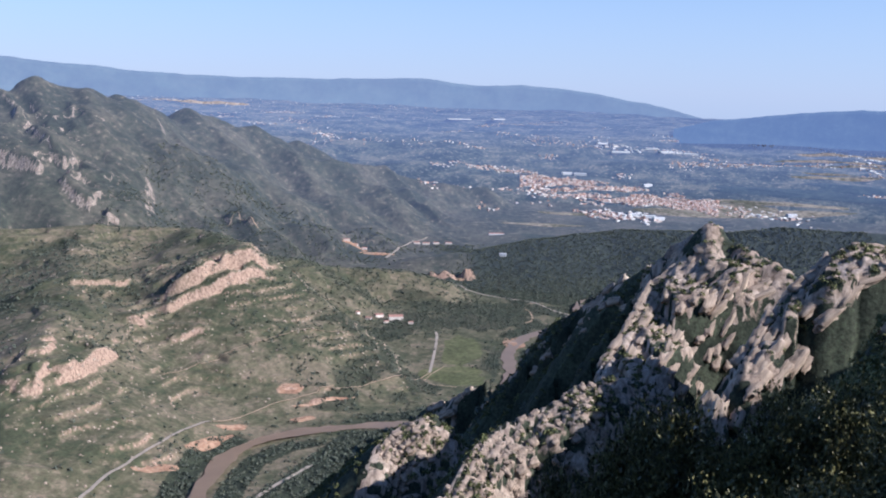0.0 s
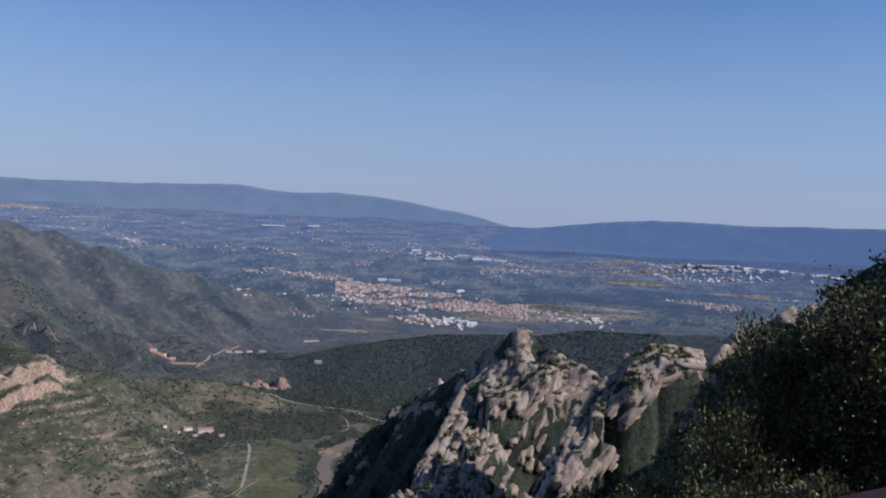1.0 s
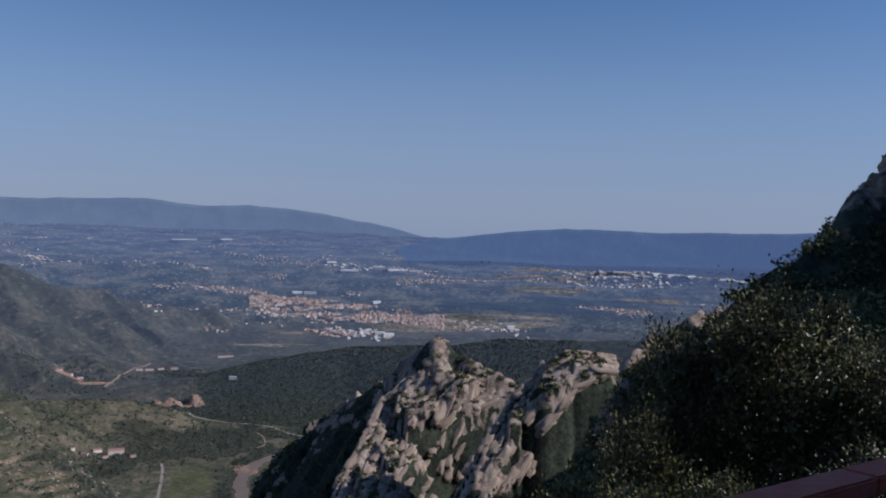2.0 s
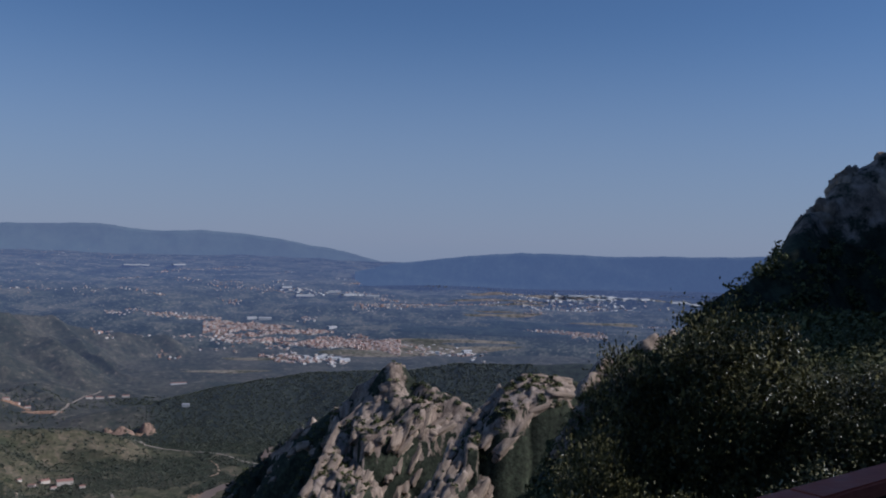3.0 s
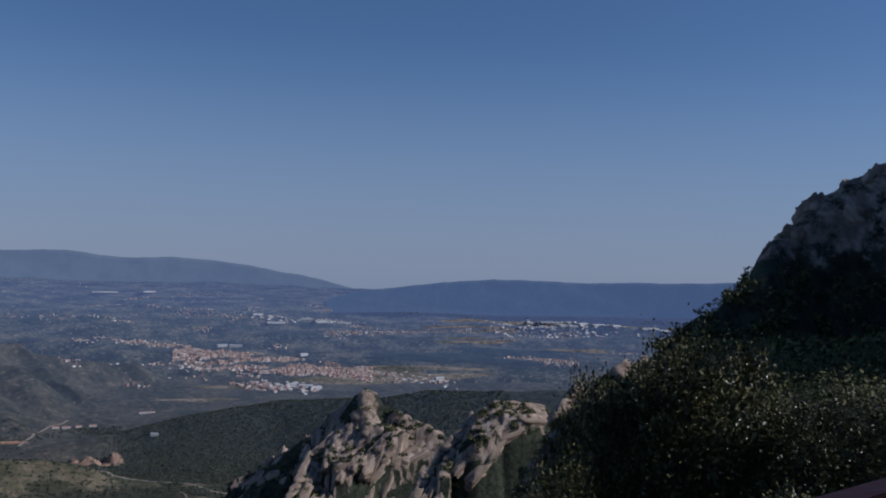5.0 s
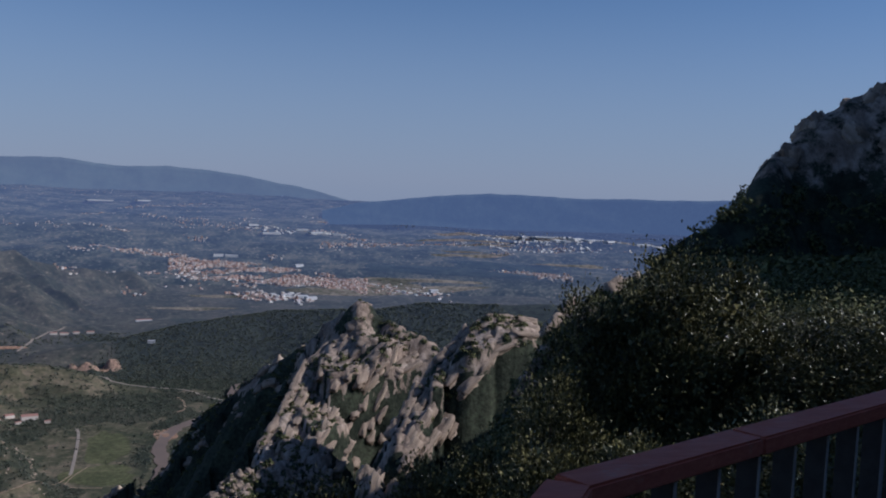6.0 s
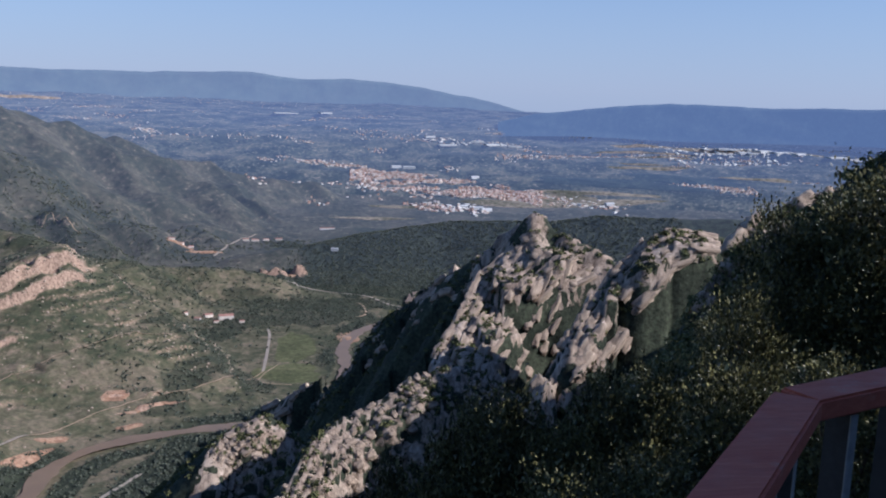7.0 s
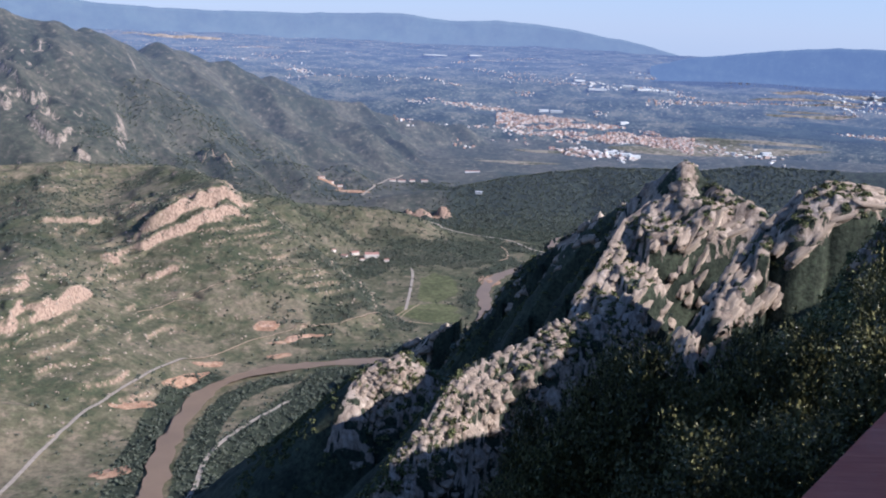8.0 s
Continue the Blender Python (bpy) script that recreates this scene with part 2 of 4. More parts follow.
RIVER = [(-420, 700, 0), (-330, 900, 0), (-305, 1008, 0), (-318, 1110, 0), (-322, 1237, 0), (-309, 1342, 0), (-254, 1417, 0), (-159, 1463, 0), (-30, 1500, 0), (90, 1600, 0), (140, 1760, 0), (146, 1911, 0), (175, 2030, 0), (240, 2120, 0), (330, 2200, 0), (420, 2500, 0), (900, 2750, 0)]
FIN_LINES = [
    # crest; tilt, breadth and drop of the slab to the left of its way; drop to the right; breadth of its columns
    ([(162, 390, -78), (150, 398, -72), (138, 409, -66), (130, 418, -63), (123, 422, -60), (118, 424, -61), (110, 432, -69), (103, 442, -80), (90, 466, -93), (79, 484, -108), (64, 506, -123), (54, 517, -138), (33, 534, -165), (13, 545, -184), (-11, 560, -201), (-48, 573, -230)], 1.25, 12, 1.7, 2.2, 5.5),
    ([(117, 420, -66), (105, 415, -76), (93, 408, -83), (83, 389, -93), (74, 375, -101), (64, 362, -110)], 0.30, 26, 2.8, 3.0, 4.8),
    ([(143, 401, -75), (128, 398, -81), (118, 391, -97), (114, 383, -105)], 0.30, 6, 2.4, 2.6, 4.0),
    ([(165, 327, -49), (157, 326, -48), (148, 325, -48), (135, 322, -53), (120, 316, -65), (109, 307, -75), (100, 300, -83), (89, 290, -94), (84, 283, -102)], 0.45, 13, 2.5, 2.8, 4.4),
    ([(98, 142, -13), (78, 138, -18), (66, 128, -27), (52, 120, -52)], 1.0, 9, 1.8, 2.0, 4.0),
    ([(85, 345, -114), (73, 337, -105), (65, 336, -104), (54, 332, -106), (41, 327, -112), (27, 321, -118), (16, 312, -123), (10, 302, -128), (3, 290, -133), (-5, 280, -139), (-14, 268, -152)], 0.50, 13, 2.2, 1.3, 3.4),
    ([(-1, 375, -136), (-10, 370, -137), (-18, 366, -141), (-23, 359, -146), (-26, 351, -157)], 0.6, 8, 1.5, 0.9, 3.0),
]
# from (120, 92) on the crest is unseen, its heights set to cast shade
MASSIF = [(62, 97, -8.5), (65, 95, -6.2), (67, 93, -4.3), (70, 92, -1.8), (76, 92, 0.6), (84, 99, 7), (90, 100, 12), (99, 99, 18.5), (120, 92, 30), (136, 80, 46), (164, 50, 62), (156, -8, 74), (143, -36, 72), (139, -45, 78), (136, -53, 98), (122, -76, 104), (60, -140, 108), (-60, -170, 104)]


def fins(x, y):
    """Height of the rock ridges and how bare they are, barest on their sunlit slabs."""
    wob = 2.5 * fbm(x, y, 26, 3, 11)
    warp = 0.35 * fbm(x, y, 40, 2, 13)
    seg = fbm(x, y, 8, 3, 15)
    z, bare = np.full_like(x, -900.0), np.zeros_like(x)
    for n, (line, tilt, reach, steep, right, pitch) in enumerate(FIN_LINES):
        d, s, zc = along(x + wob, y - wob, line, 1.0)
        c = d * np.sign(s)
        # a slab tilted to one side, with a cliff below it and a steep back
        share = smooth(s, -0.6, 0.6)
        drop = share * (tilt * np.minimum(d, reach) + steep * np.maximum(d - reach, 0)) + (1 - share) * right * np.maximum(d - 1.5, 0)
        # columns run along the crest, with clefts between them
        rib = np.abs(np.sin(math.pi * (c / pitch + warp))) ** 0.5
        zz = zc - drop + (2.6 * rib * (1 + 1.0 * seg) - 2.0) * smooth(c, -3, 1)
        edge = 5 * seg
        # pale rock kept to the sunlit slab; dark cover beyond doubles as shade
        inside = smooth(c, -4, -1) * (1 - smooth(c + edge, reach + (9 if n > 3 else 1), reach + (15 if n > 3 else 6)))
        if n == 0:
            inside = inside * (0.25 + 0.75 * smooth(fbm(x, y, 30, 3, 19), -0.05, 0.15))
        inside = inside * (1 - smooth(x, 156, 172))
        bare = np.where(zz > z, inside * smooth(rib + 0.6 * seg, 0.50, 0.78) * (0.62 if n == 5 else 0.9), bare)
        z = smax(z, zz, 2.0)
    # the blunt head of the peak
    rho = np.hypot((x - 122) / 1.1, y - 422) + 2.5 * fbm(x, y, 12, 3, 17)
    head = -57 - 0.03 * rho * rho - 1.2 * np.maximum(rho - 4.0, 0) - 5 * np.abs(fbm(x, y, 7, 2, 18)) + 2.5 * seg
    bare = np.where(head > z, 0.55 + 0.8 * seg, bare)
    z = smax(z, head, 2.0)
    return z + 2.0 * fbm(x, y, 15, 3, 21) + 1.0 * np.abs(fbm(x, y, 5, 2, 31)), bare


def scarp(x, y, line, tall, back, half=5.0):
    """A cliff along a line in the plan: the land to the left of its way stands higher and comes down again behind."""
    d, s, _ = along(x, y, line)
    c = d * s + 9 * fbm(x, y, 45, 3, 33) + 7 * fbm(x, y, 16, 2, 37)
    over = np.full_like(x, -1e9)
    for (x0, y0, _), (x1, y1, _) in ((line[1], line[0]), (line[-2], line[-1])):
        k = math.hypot(x1 - x0, y1 - y0)
        over = np.maximum(over, ((x - x1) * (x1 - x0) + (y - y1) * (y1 - y0)) / k)
    whole = (1 - smooth(over, -45, 5)) * (0.25 + 0.75 * smooth(fbm(x, y, 60, 3, 35), -0.28, 0.05))
    return tall * whole * smooth(c, -half, half) * np.exp(-np.maximum(c, 0) / back)


CLIFFS = (
    ([(-365, 1925, 0), (-406, 1920, 0), (-460, 1874, 0), (-511, 1827, 0), (-560, 1800, 0)][::-1], 34, 90),
    ([(-350, 1900, 0), (-377, 1900, 0), (-445, 1832, 0), (-514, 1780, 0), (-561, 1706, 0), (-620, 1690, 0)][::-1], 24, 60),
    ([(-545, 1560, 0), (-560, 1500, 0), (-566, 1435, 0), (-588, 1377, 0), (-618, 1328, 0), (-660, 1300, 0)][::-1], 26, 70),
    ([(-540, 1640, 0), (-617, 1571, 0), (-632, 1438, 0), (-690, 1400, 0)][::-1], 15, 50),
    ([(-420, 1728, 0), (-480, 1690, 0), (-547, 1610, 0)][::-1], 12, 40),
    ([(-560, 2010, 0), (-620, 1980, 0), (-760, 1790, 0), (-860, 1760, 0)][::-1], 13, 50),
    ([(-290, 1745, 0), (-330, 1725, 0), (-400, 1665, 0), (-470, 1560, 0)][::-1], 7, 25),
)

HILL_CLIFFS = (
    ([(-1500, 2850, 0), (-1341, 2806, 0), (-1223, 2764, 0), (-1098, 2703, 0), (-970, 2619, 0), (-930, 2600, 0)], 46, 110),
    ([(-1460, 3160, 0), (-1423, 3110, 0), (-1294, 2979, 0), (-1214, 2888, 0), (-1109, 2752, 0)], 42, 100),
    ([(-1340, 3330, 0), (-1290, 3200, 0), (-1215, 3060, 0)], 26, 70),
    ([(-730, 3010, 0), (-694, 2983, 0), (-621, 2938, 0), (-560, 2935, 0)], 34, 60),
    ([(-80, 2690, 0), (-40, 2670, 0), (20, 2660, 0), (85, 2690, 0), (120, 2720, 0)], 42, 60),
    ([(-380, 3270, 0), (-327, 3244, 0), (-249, 3240, 0), (-170, 3290, 0)], 26, 60),
)


def bank_height(x, y):
    """The slopes across the river, with ledges and cliffs."""
    bank = np.full_like(x, -900.0)
    for line, a, b in (
        ([(-1500, 2150, -385), (-906, 2330, -376), (-671, 2408, -372), (-436, 2003, -366), (-381, 1943, -405), (-311, 1854, -450), (-160, 1830, -512), (-20, 1850, -566)], 0.38, 0.38),
        ([(-906, 2330, -376), (-720, 1720, -420), (-640, 1400, -450), (-585, 1190, -510), (-560, 1000, -570)], 0.37, 0.37),
        ([(-1500, 2150, -385), (-1150, 1500, -430), (-900, 1150, -480)], 0.37, 0.37),
        ([(-600, 2330, -395), (-415, 2330, -437), (-380, 2400, -452), (-272, 2465, -482), (-153, 2495, -497), (-61, 2499, -506), (2, 2450, -545), (41, 2380, -580)], 0.42, 0.42),
    ):
        zz = ridge(x, y, line, a, b, 25)
        if line[-1][0] == -20:
            # the nose of the spur falls steeply to the side valley
            zz = zz - 0.55 * np.maximum(0.75 * (x + 330) + 0.66 * (y - 1990), 0)
        bank = smax(bank, zz, 25)
    bank = bank + 16 * fbm(x, y, 240, 4, 41) - 12 * np.abs(fbm(x, y, 130, 3, 43))
    # ledges of rock, one above another
    q = bank + 0.02 * x + 14 * fbm(x, y, 300, 3, 45)
    for line, tall, back in CLIFFS:
        bank = bank + scarp(x, y, line, tall, back)
    for step, share, lo, hi, seed in ((31, 0.15, 0.36, 0.62, 47), (13, 0.6, 0.44, 0.54, 48)):
        n, f = np.floor(q / step), q / step - np.floor(q / step)
        keep = share * smooth(fbm(x, y, 200 if step > 20 else 85, 3, seed), -0.02, 0.22)
        q2 = (n + f * (1 - keep) + keep * smooth(f, lo, hi)) * step
        bank, q = bank + (q2 - q), q2
    return bank


def hills_height(x, y):
    hills = np.full_like(x, -900.0)
    for line, a, b in (
        ([(-2400, 3000, -120), (-1700, 3200, -110), (-1565, 3298, -90), (-1458, 3401, -18), (-1390, 3520, -60), (-1304, 3676, -111), (-1121, 4048, -136), (-741, 4236, -241), (-395, 4382, -369), (171, 4497, -500)], 0.46, 0.46),
        ([(-1458, 3401, -30), (-1253, 3053, -252), (-1069, 2750, -427)], 0.55, 0.55),
        ([(-1600, 3150, -150), (-1338, 2796, -322), (-1120, 2640, -440)], 0.5, 0.5),
        ([(-1121, 4048, -150), (-800, 3500, -340), (-620, 2935, -447), (-540, 2750, -540)], 0.45, 0.45),
        ([(-741, 4236, -250), (-560, 3700, -400), (-423, 3071, -512)], 0.42, 0.42),
        ([(-395, 4382, -375), (-230, 3850, -470), (-94, 3449, -560)], 0.38, 0.38),
    ):
        hills = smax(hills, ridge(x, y, line, a, b, 30), 35)
    u, v = 0.83 * x + 0.56 * y, 0.56 * x - 0.83 * y
    u = u + 60 * fbm(x, y, 500, 3, 55)
    hills = hills + 45 * fbm(x, y, 520, 4, 51) - 60 * np.abs(fbm(x, y, 380, 3, 53))
    # spurs and gullies run down from the crest
    hills = hills - 105 * np.abs(fbm(u, v * 0.22, 210, 3, 57)) + 34
    return hills


def mountain_height(x, y, r):
    """The mountain on this side of the river, from the terrace down."""
    side = -116 + 0.575 * x - 0.214 * y + 26 * fbm(x, y, 130, 4, 71)
    side = side - 0.2 * np.maximum(y - 560, 0) - 0.25 * np.maximum(x, 0) * smooth(y, 500, 900)
    side = side - 400 * smooth(x, 185, 430) - 300 * smooth(r, 1300, 1600)
    # the deep gap between the two ribs
    side = side - 26 * np.exp(-((x - 100) ** 2 + (y - 362) ** 2) / 1800)
    z = side
    here = r < 800
    if here.any():
        z = z.copy()
        z[here] = smax(z[here], fins(x[here], y[here])[0], 3.0)
    s = -0.64 * x + 0.77 * y
    slope = np.minimum(0.74 * x - 0.58 * y, 0.10 * x - 0.125 * y + 0.5) + 0.75 * np.maximum(x - 62 - 0.75 * np.abs(y), 0) * (1 - smooth(y, 50, 110))
    slope = np.where(y < 0, np.maximum(slope, 0.04 * x - 0.6 * y - 0.0006 * y * y - 3), slope)
    near = slope - 3.5 - 2.6 * np.maximum(s - 40, 0) + 2.5 * fbm(x, y, 18, 3, 81) * smooth(r, 8, 30)
    near = np.minimum(near, 60 + 0.1 * x + 14 * fbm(x, y, 30, 3, 83)) - 6 * np.exp(-(r / 7) ** 2) * smooth(-y, -4, 8)
    z = np.where(r < 400, smax(z, near, 3.0), z)
    tower = ridge(x, y, MASSIF, 2.6, 2.0, 2.0) + 3.5 * fbm(x, y, 14, 4, 85) + 1.6 * np.abs(fbm(x, y, 5, 3, 88)) + 9 * fbm(x, y, 24, 3, 86) * smooth(-y, -30, 20)
    z = np.where(r < 400, smax(z, np.where(r > 40, tower, -900), 2.0), z)
    return z


def wood_height(x, y):
    wood = ridge(x, y, [(-60, 2930, -545), (66, 2949, -526), (303, 2985, -485), (586, 3044, -448), (1089, 2902, -408), (1800, 2700, -370)], 0.38, 0.38, 40)
    return wood + 26 * fbm(x, y, 300, 4, 61)


def height(x, y):
    x, y = np.atleast_1d(np.asarray(x, float)), np.atleast_1d(np.asarray(y, float))
    r = np.hypot(x, y)
    az = np.degrees(np.arctan2(x, y))
    # valley and plain
    floor_z = -560 + 10 * fbm(x, y, 400, 3, 1)
    far = smooth(r, 4000, 20000)
    z = floor_z + far * (20 + 40 * smooth(-az, -24, -10) + 70 * smooth(-az, -12, 25)) + smooth(r, 3300, 6000) * (36 + 45 * smooth(r, 5800, 8000)) * (1 - 0.3 * far) * fbm(x, y, 1300, 4, 5) + 34 * smooth(r, 5600, 8000) * fbm(x, y, 460, 3, 6)
    for here, made, blend in (
        ((r > 850) & (r < 3400), lambda m: bank_height(x[m], y[m]), 14),
        ((r > 2300) & (r < 6500), lambda m: hills_height(x[m], y[m]), 20),
        ((r > 2200) & (r < 3900), lambda m: wood_height(x[m], y[m]), 20),
        (r < 1600, lambda m: mountain_height(x[m], y[m], r[m]), 25),
    ):
        if here.any():
            z[here] = smax(z[here], made(here), blend)
    here = (r > 2300) & (r < 3800)
    if here.any():
        for line, tall, back in HILL_CLIFFS:
            z[here] += scarp(x[here], y[here], line, tall, back, 17.0)
    # river bed
    d, _, _ = along(x, y, RIVER)
    bed = smooth(d, 26, 60)
    return np.where(r > 600, np.minimum(z, -560 + 2) * (1 - bed) + z * bed, z)



def squeeze(x, y, z):
    """Beyond 2.2 km the land is drawn in towards the eye along its own line of sight, so that the far plain ends before 5 km."""
    r = np.hypot(x, y)
    k = np.where(r > 2200, (2200 + 2500 * (1 - np.exp(-(r - 2200) / 2500))) / np.maximum(r, 1), 1.0)
    return x * k, y * k, EYE_Z + (z - EYE_Z) * k


def at(x, y, up=0.0):
    """A place on the land: true plan in, drawn-in place and scale out."""
    z = float(height(np.array([x]), np.array([y]))[0]) + up
    X, Y, Z = squeeze(np.array([float(x)]), np.array([float(y)]), np.array([z]))
    return Vector((X[0], Y[0], Z[0])), float(np.hypot(X[0], Y[0]) / max(math.hypot(x, y), 1e-6))


def mesh_of(name, verts, faces, mats, smooth_shade=True):
    """A mesh from arrays: verts (n, 3), faces (m, 3 or 4)."""
    me = bpy.data.meshes.new(name)
    verts, faces = np.asarray(verts, np.float32), np.asarray(faces, np.int32)
    k = faces.shape[1]
    me.vertices.add(len(verts))
    me.vertices.foreach_set("co", verts.ravel())
    me.loops.add(faces.size)
    me.loops.foreach_set("vertex_index", faces.ravel())
    me.polygons.add(len(faces))
    me.polygons.foreach_set("loop_start", np.arange(0, faces.size, k, dtype=np.int32))
    me.polygons.foreach_set("loop_total", np.full(len(faces), k, np.int32))
    me.polygons.foreach_set("use_smooth", np.full(len(faces), smooth_shade))
    for m in mats:
        me.materials.append(m)
    me.update(calc_edges=True)
    return me


def sheet(rows, cols):
    """Quads of a grid of rows x cols, closed across the columns."""
    i = np.arange(rows - 1)[:, None] * cols
    j = np.arange(cols)[None, :]
    a, b = i + j, i + (j + 1) % cols
    return np.stack([a, b, b + cols, a + cols], -1).reshape(-1, 4)


AZ = np.radians(np.concatenate([np.arange(-31, 50, 0.13), np.arange(50, 329, 3.0)]))


def slope_of(x, y):
    h = height(x, y)
    return np.hypot(height(x + 3, y) - h, height(x, y + 3) - h) / 3


def wooded(x, y):
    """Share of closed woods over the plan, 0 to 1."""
    d, _, _ = along(x, y, RIVER)
    grain = fbm(x, y, 170, 4, 95)
    w = np.where(d < 58, 0.8 * smooth(grain, -0.35, 0.1), 0.03 + 0.22 * smooth(grain, 0.05, 0.3))
    w = np.where((y < 1500) & (x > -330 + (y - 1000) * 0.4), 0.9 * smooth(grain, -0.5, -0.1), w)
    w = np.where((y > 2500 + 420 * grain) & (y < 3350 + 500 * grain) & (x > -90 + 160 * grain), 0.85 * smooth(x + 200 * grain, -90, 160), w)
    w = np.where((y > 2230) & (y < 2620) & (x > -480) & (x < 40), np.maximum(w, 0.42 * smooth(fbm(x, y, 70, 3, 98), -0.2, 0.1)), w)
    w = np.where((y > 1640) & (x < -380), np.maximum(w, 0.40 * smooth(fbm(x, y, 120, 3, 94), -0.05, 0.15)), w)
    w = np.where((y > 1480) & (y < 2420) & (x > -260) & (y < 2420 + 0.1 * x), np.maximum(w, 0.55 * smooth(fbm(x, y, 90, 3, 96), -0.02, 0.12)), w)
    for cx, cy, rx, ry in ((35, 1765, 72, 66), (45, 1955, 52, 115)):
        w = np.where(((x - cx) / rx) ** 2 + ((y - cy) / ry) ** 2 < 1, 0, w)
    return np.where(d < 19, 0, w)


def ring(name, radii, material, label, cover=False):
    rr, aa = np.meshgrid(radii, AZ, indexing="ij")
    x, y = rr * np.sin(aa), rr * np.cos(aa)
    z = height(x, y)
    v = np.stack(squeeze(x, y, z), -1).reshape(-1, 3)
    me = mesh_of(name, v, sheet(len(radii), len(AZ)), [material])
    if not cover:
        plan = np.stack([aa * 7000, rr * 0.35, z], -1).reshape(-1, 3).astype(np.float32)
        me.attributes.new("plan", "FLOAT_VECTOR", "POINT").data.foreach_set("vector", plan.ravel())
    if cover:
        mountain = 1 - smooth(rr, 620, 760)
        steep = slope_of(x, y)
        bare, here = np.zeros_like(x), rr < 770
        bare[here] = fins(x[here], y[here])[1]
        # steep unlit walls stay mostly dark, shade put in along with scrub
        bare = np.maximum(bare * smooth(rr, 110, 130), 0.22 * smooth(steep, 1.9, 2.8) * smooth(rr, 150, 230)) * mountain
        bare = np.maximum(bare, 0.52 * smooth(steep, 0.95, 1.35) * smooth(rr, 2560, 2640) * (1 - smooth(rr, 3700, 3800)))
        # tower left only half bare, its shade put in as dark patches
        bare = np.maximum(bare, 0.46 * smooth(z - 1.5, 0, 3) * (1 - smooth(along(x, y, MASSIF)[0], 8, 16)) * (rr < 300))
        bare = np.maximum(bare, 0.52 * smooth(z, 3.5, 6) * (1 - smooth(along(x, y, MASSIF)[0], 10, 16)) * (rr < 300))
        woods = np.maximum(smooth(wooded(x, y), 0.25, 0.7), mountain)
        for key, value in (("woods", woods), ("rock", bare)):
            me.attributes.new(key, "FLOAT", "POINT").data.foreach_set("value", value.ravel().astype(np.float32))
    return tagged(new(name, me), label, name.split("_")[0], kind="structure")


NEAR_R = np.concatenate([np.geomspace(0.3, 60, 44), np.arange(62, 250, 2.4), np.arange(250, 620, 2.1), np.geomspace(620, 1150, 70), np.arange(1158, 2100, 4.4), np.arange(2105, 2600, 8.0), [2600]])
HILL_R = np.concatenate([[2600], np.arange(2608, 3400, 9.0), np.arange(3400, 4700, 13.0), [4700]])
PLAIN_R = np.concatenate([[4700], np.geomspace(4750, 22000, 130)])
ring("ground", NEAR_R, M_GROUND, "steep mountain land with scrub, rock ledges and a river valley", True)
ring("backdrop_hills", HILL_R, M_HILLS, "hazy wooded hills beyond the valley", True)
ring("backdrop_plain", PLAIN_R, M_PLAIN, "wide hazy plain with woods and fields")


# ---- far ranges ----
def far_range(name, dist, az0, az1, tops, base, label, material):
    """A long range of hills: a relief with a front slope. tops: (azimuth, degrees up) of its crest."""
    az = np.arange(az0, az1, 0.12)
    el = np.interp(az, [p[0] for p in tops], [p[1] for p in tops]) + 0.10 * fbm(az, az * 0 + dist, 2.0, 4, 7)
    base_el = np.interp(az, [p[0] for p in base], [p[1] for p in base]) - 0.5
    v, n = [], 14
    for k in range(n):
        f = k / (n - 1)
        d = dist - 60 * (1 - f) + 9 * fbm(az + 3 * f, az * 0 + f * 5, 2.4, 4, 9)
        e = base_el + (el - base_el) * f ** 1.3
        a = np.radians(az)
        v.append(np.stack([d * np.sin(a), d * np.cos(a), EYE_Z + d * np.tan(np.radians(e))], -1))
    v.append(v[-1] + np.array([0, 0, -200.0]) + v[-1] * np.array([0.02, 0.02, 0]))
    v = np.concatenate(v)
    c = len(az)
    f = sheet(n + 1, c)
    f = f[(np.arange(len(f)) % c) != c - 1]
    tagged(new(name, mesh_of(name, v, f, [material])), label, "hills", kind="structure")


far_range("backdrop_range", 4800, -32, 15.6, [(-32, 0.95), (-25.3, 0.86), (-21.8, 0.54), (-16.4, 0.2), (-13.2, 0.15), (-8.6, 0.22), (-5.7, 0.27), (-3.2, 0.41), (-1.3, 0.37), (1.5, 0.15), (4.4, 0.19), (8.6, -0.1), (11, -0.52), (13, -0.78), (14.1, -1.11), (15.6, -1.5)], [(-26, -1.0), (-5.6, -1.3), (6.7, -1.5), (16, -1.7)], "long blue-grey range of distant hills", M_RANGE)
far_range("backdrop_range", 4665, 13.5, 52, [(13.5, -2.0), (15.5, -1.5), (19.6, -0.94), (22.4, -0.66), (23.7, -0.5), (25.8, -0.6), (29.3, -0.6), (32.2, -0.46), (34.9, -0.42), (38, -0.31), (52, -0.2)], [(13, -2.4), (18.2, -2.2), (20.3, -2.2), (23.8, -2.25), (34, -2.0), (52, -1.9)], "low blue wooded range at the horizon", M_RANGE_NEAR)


# ---- helpers for things ----
def part(name, bm, material, parent=None, label="", flat=False):
    me = bpy.data.meshes.new(name)
    bm.to_mesh(me)
    bm.free()
    me.materials.append(material)
    if not flat:
        me.polygons.foreach_set("use_smooth", [True] * len(me.polygons))
    ob = new(name, me)
    if parent:
        ob.parent = parent
    return tagged(ob, label)


def box(bm, m, sx, sy, sz, bevel=0.0):
    made = bmesh.ops.create_cube(bm, size=1, matrix=m @ Matrix.Diagonal((sx, sy, sz, 1)))
    if bevel:
        es = {e for v in made["verts"] for e in v.link_edges}
        bmesh.ops.bevel(bm, geom=list(es), offset=bevel, segments=2, affect="EDGES")


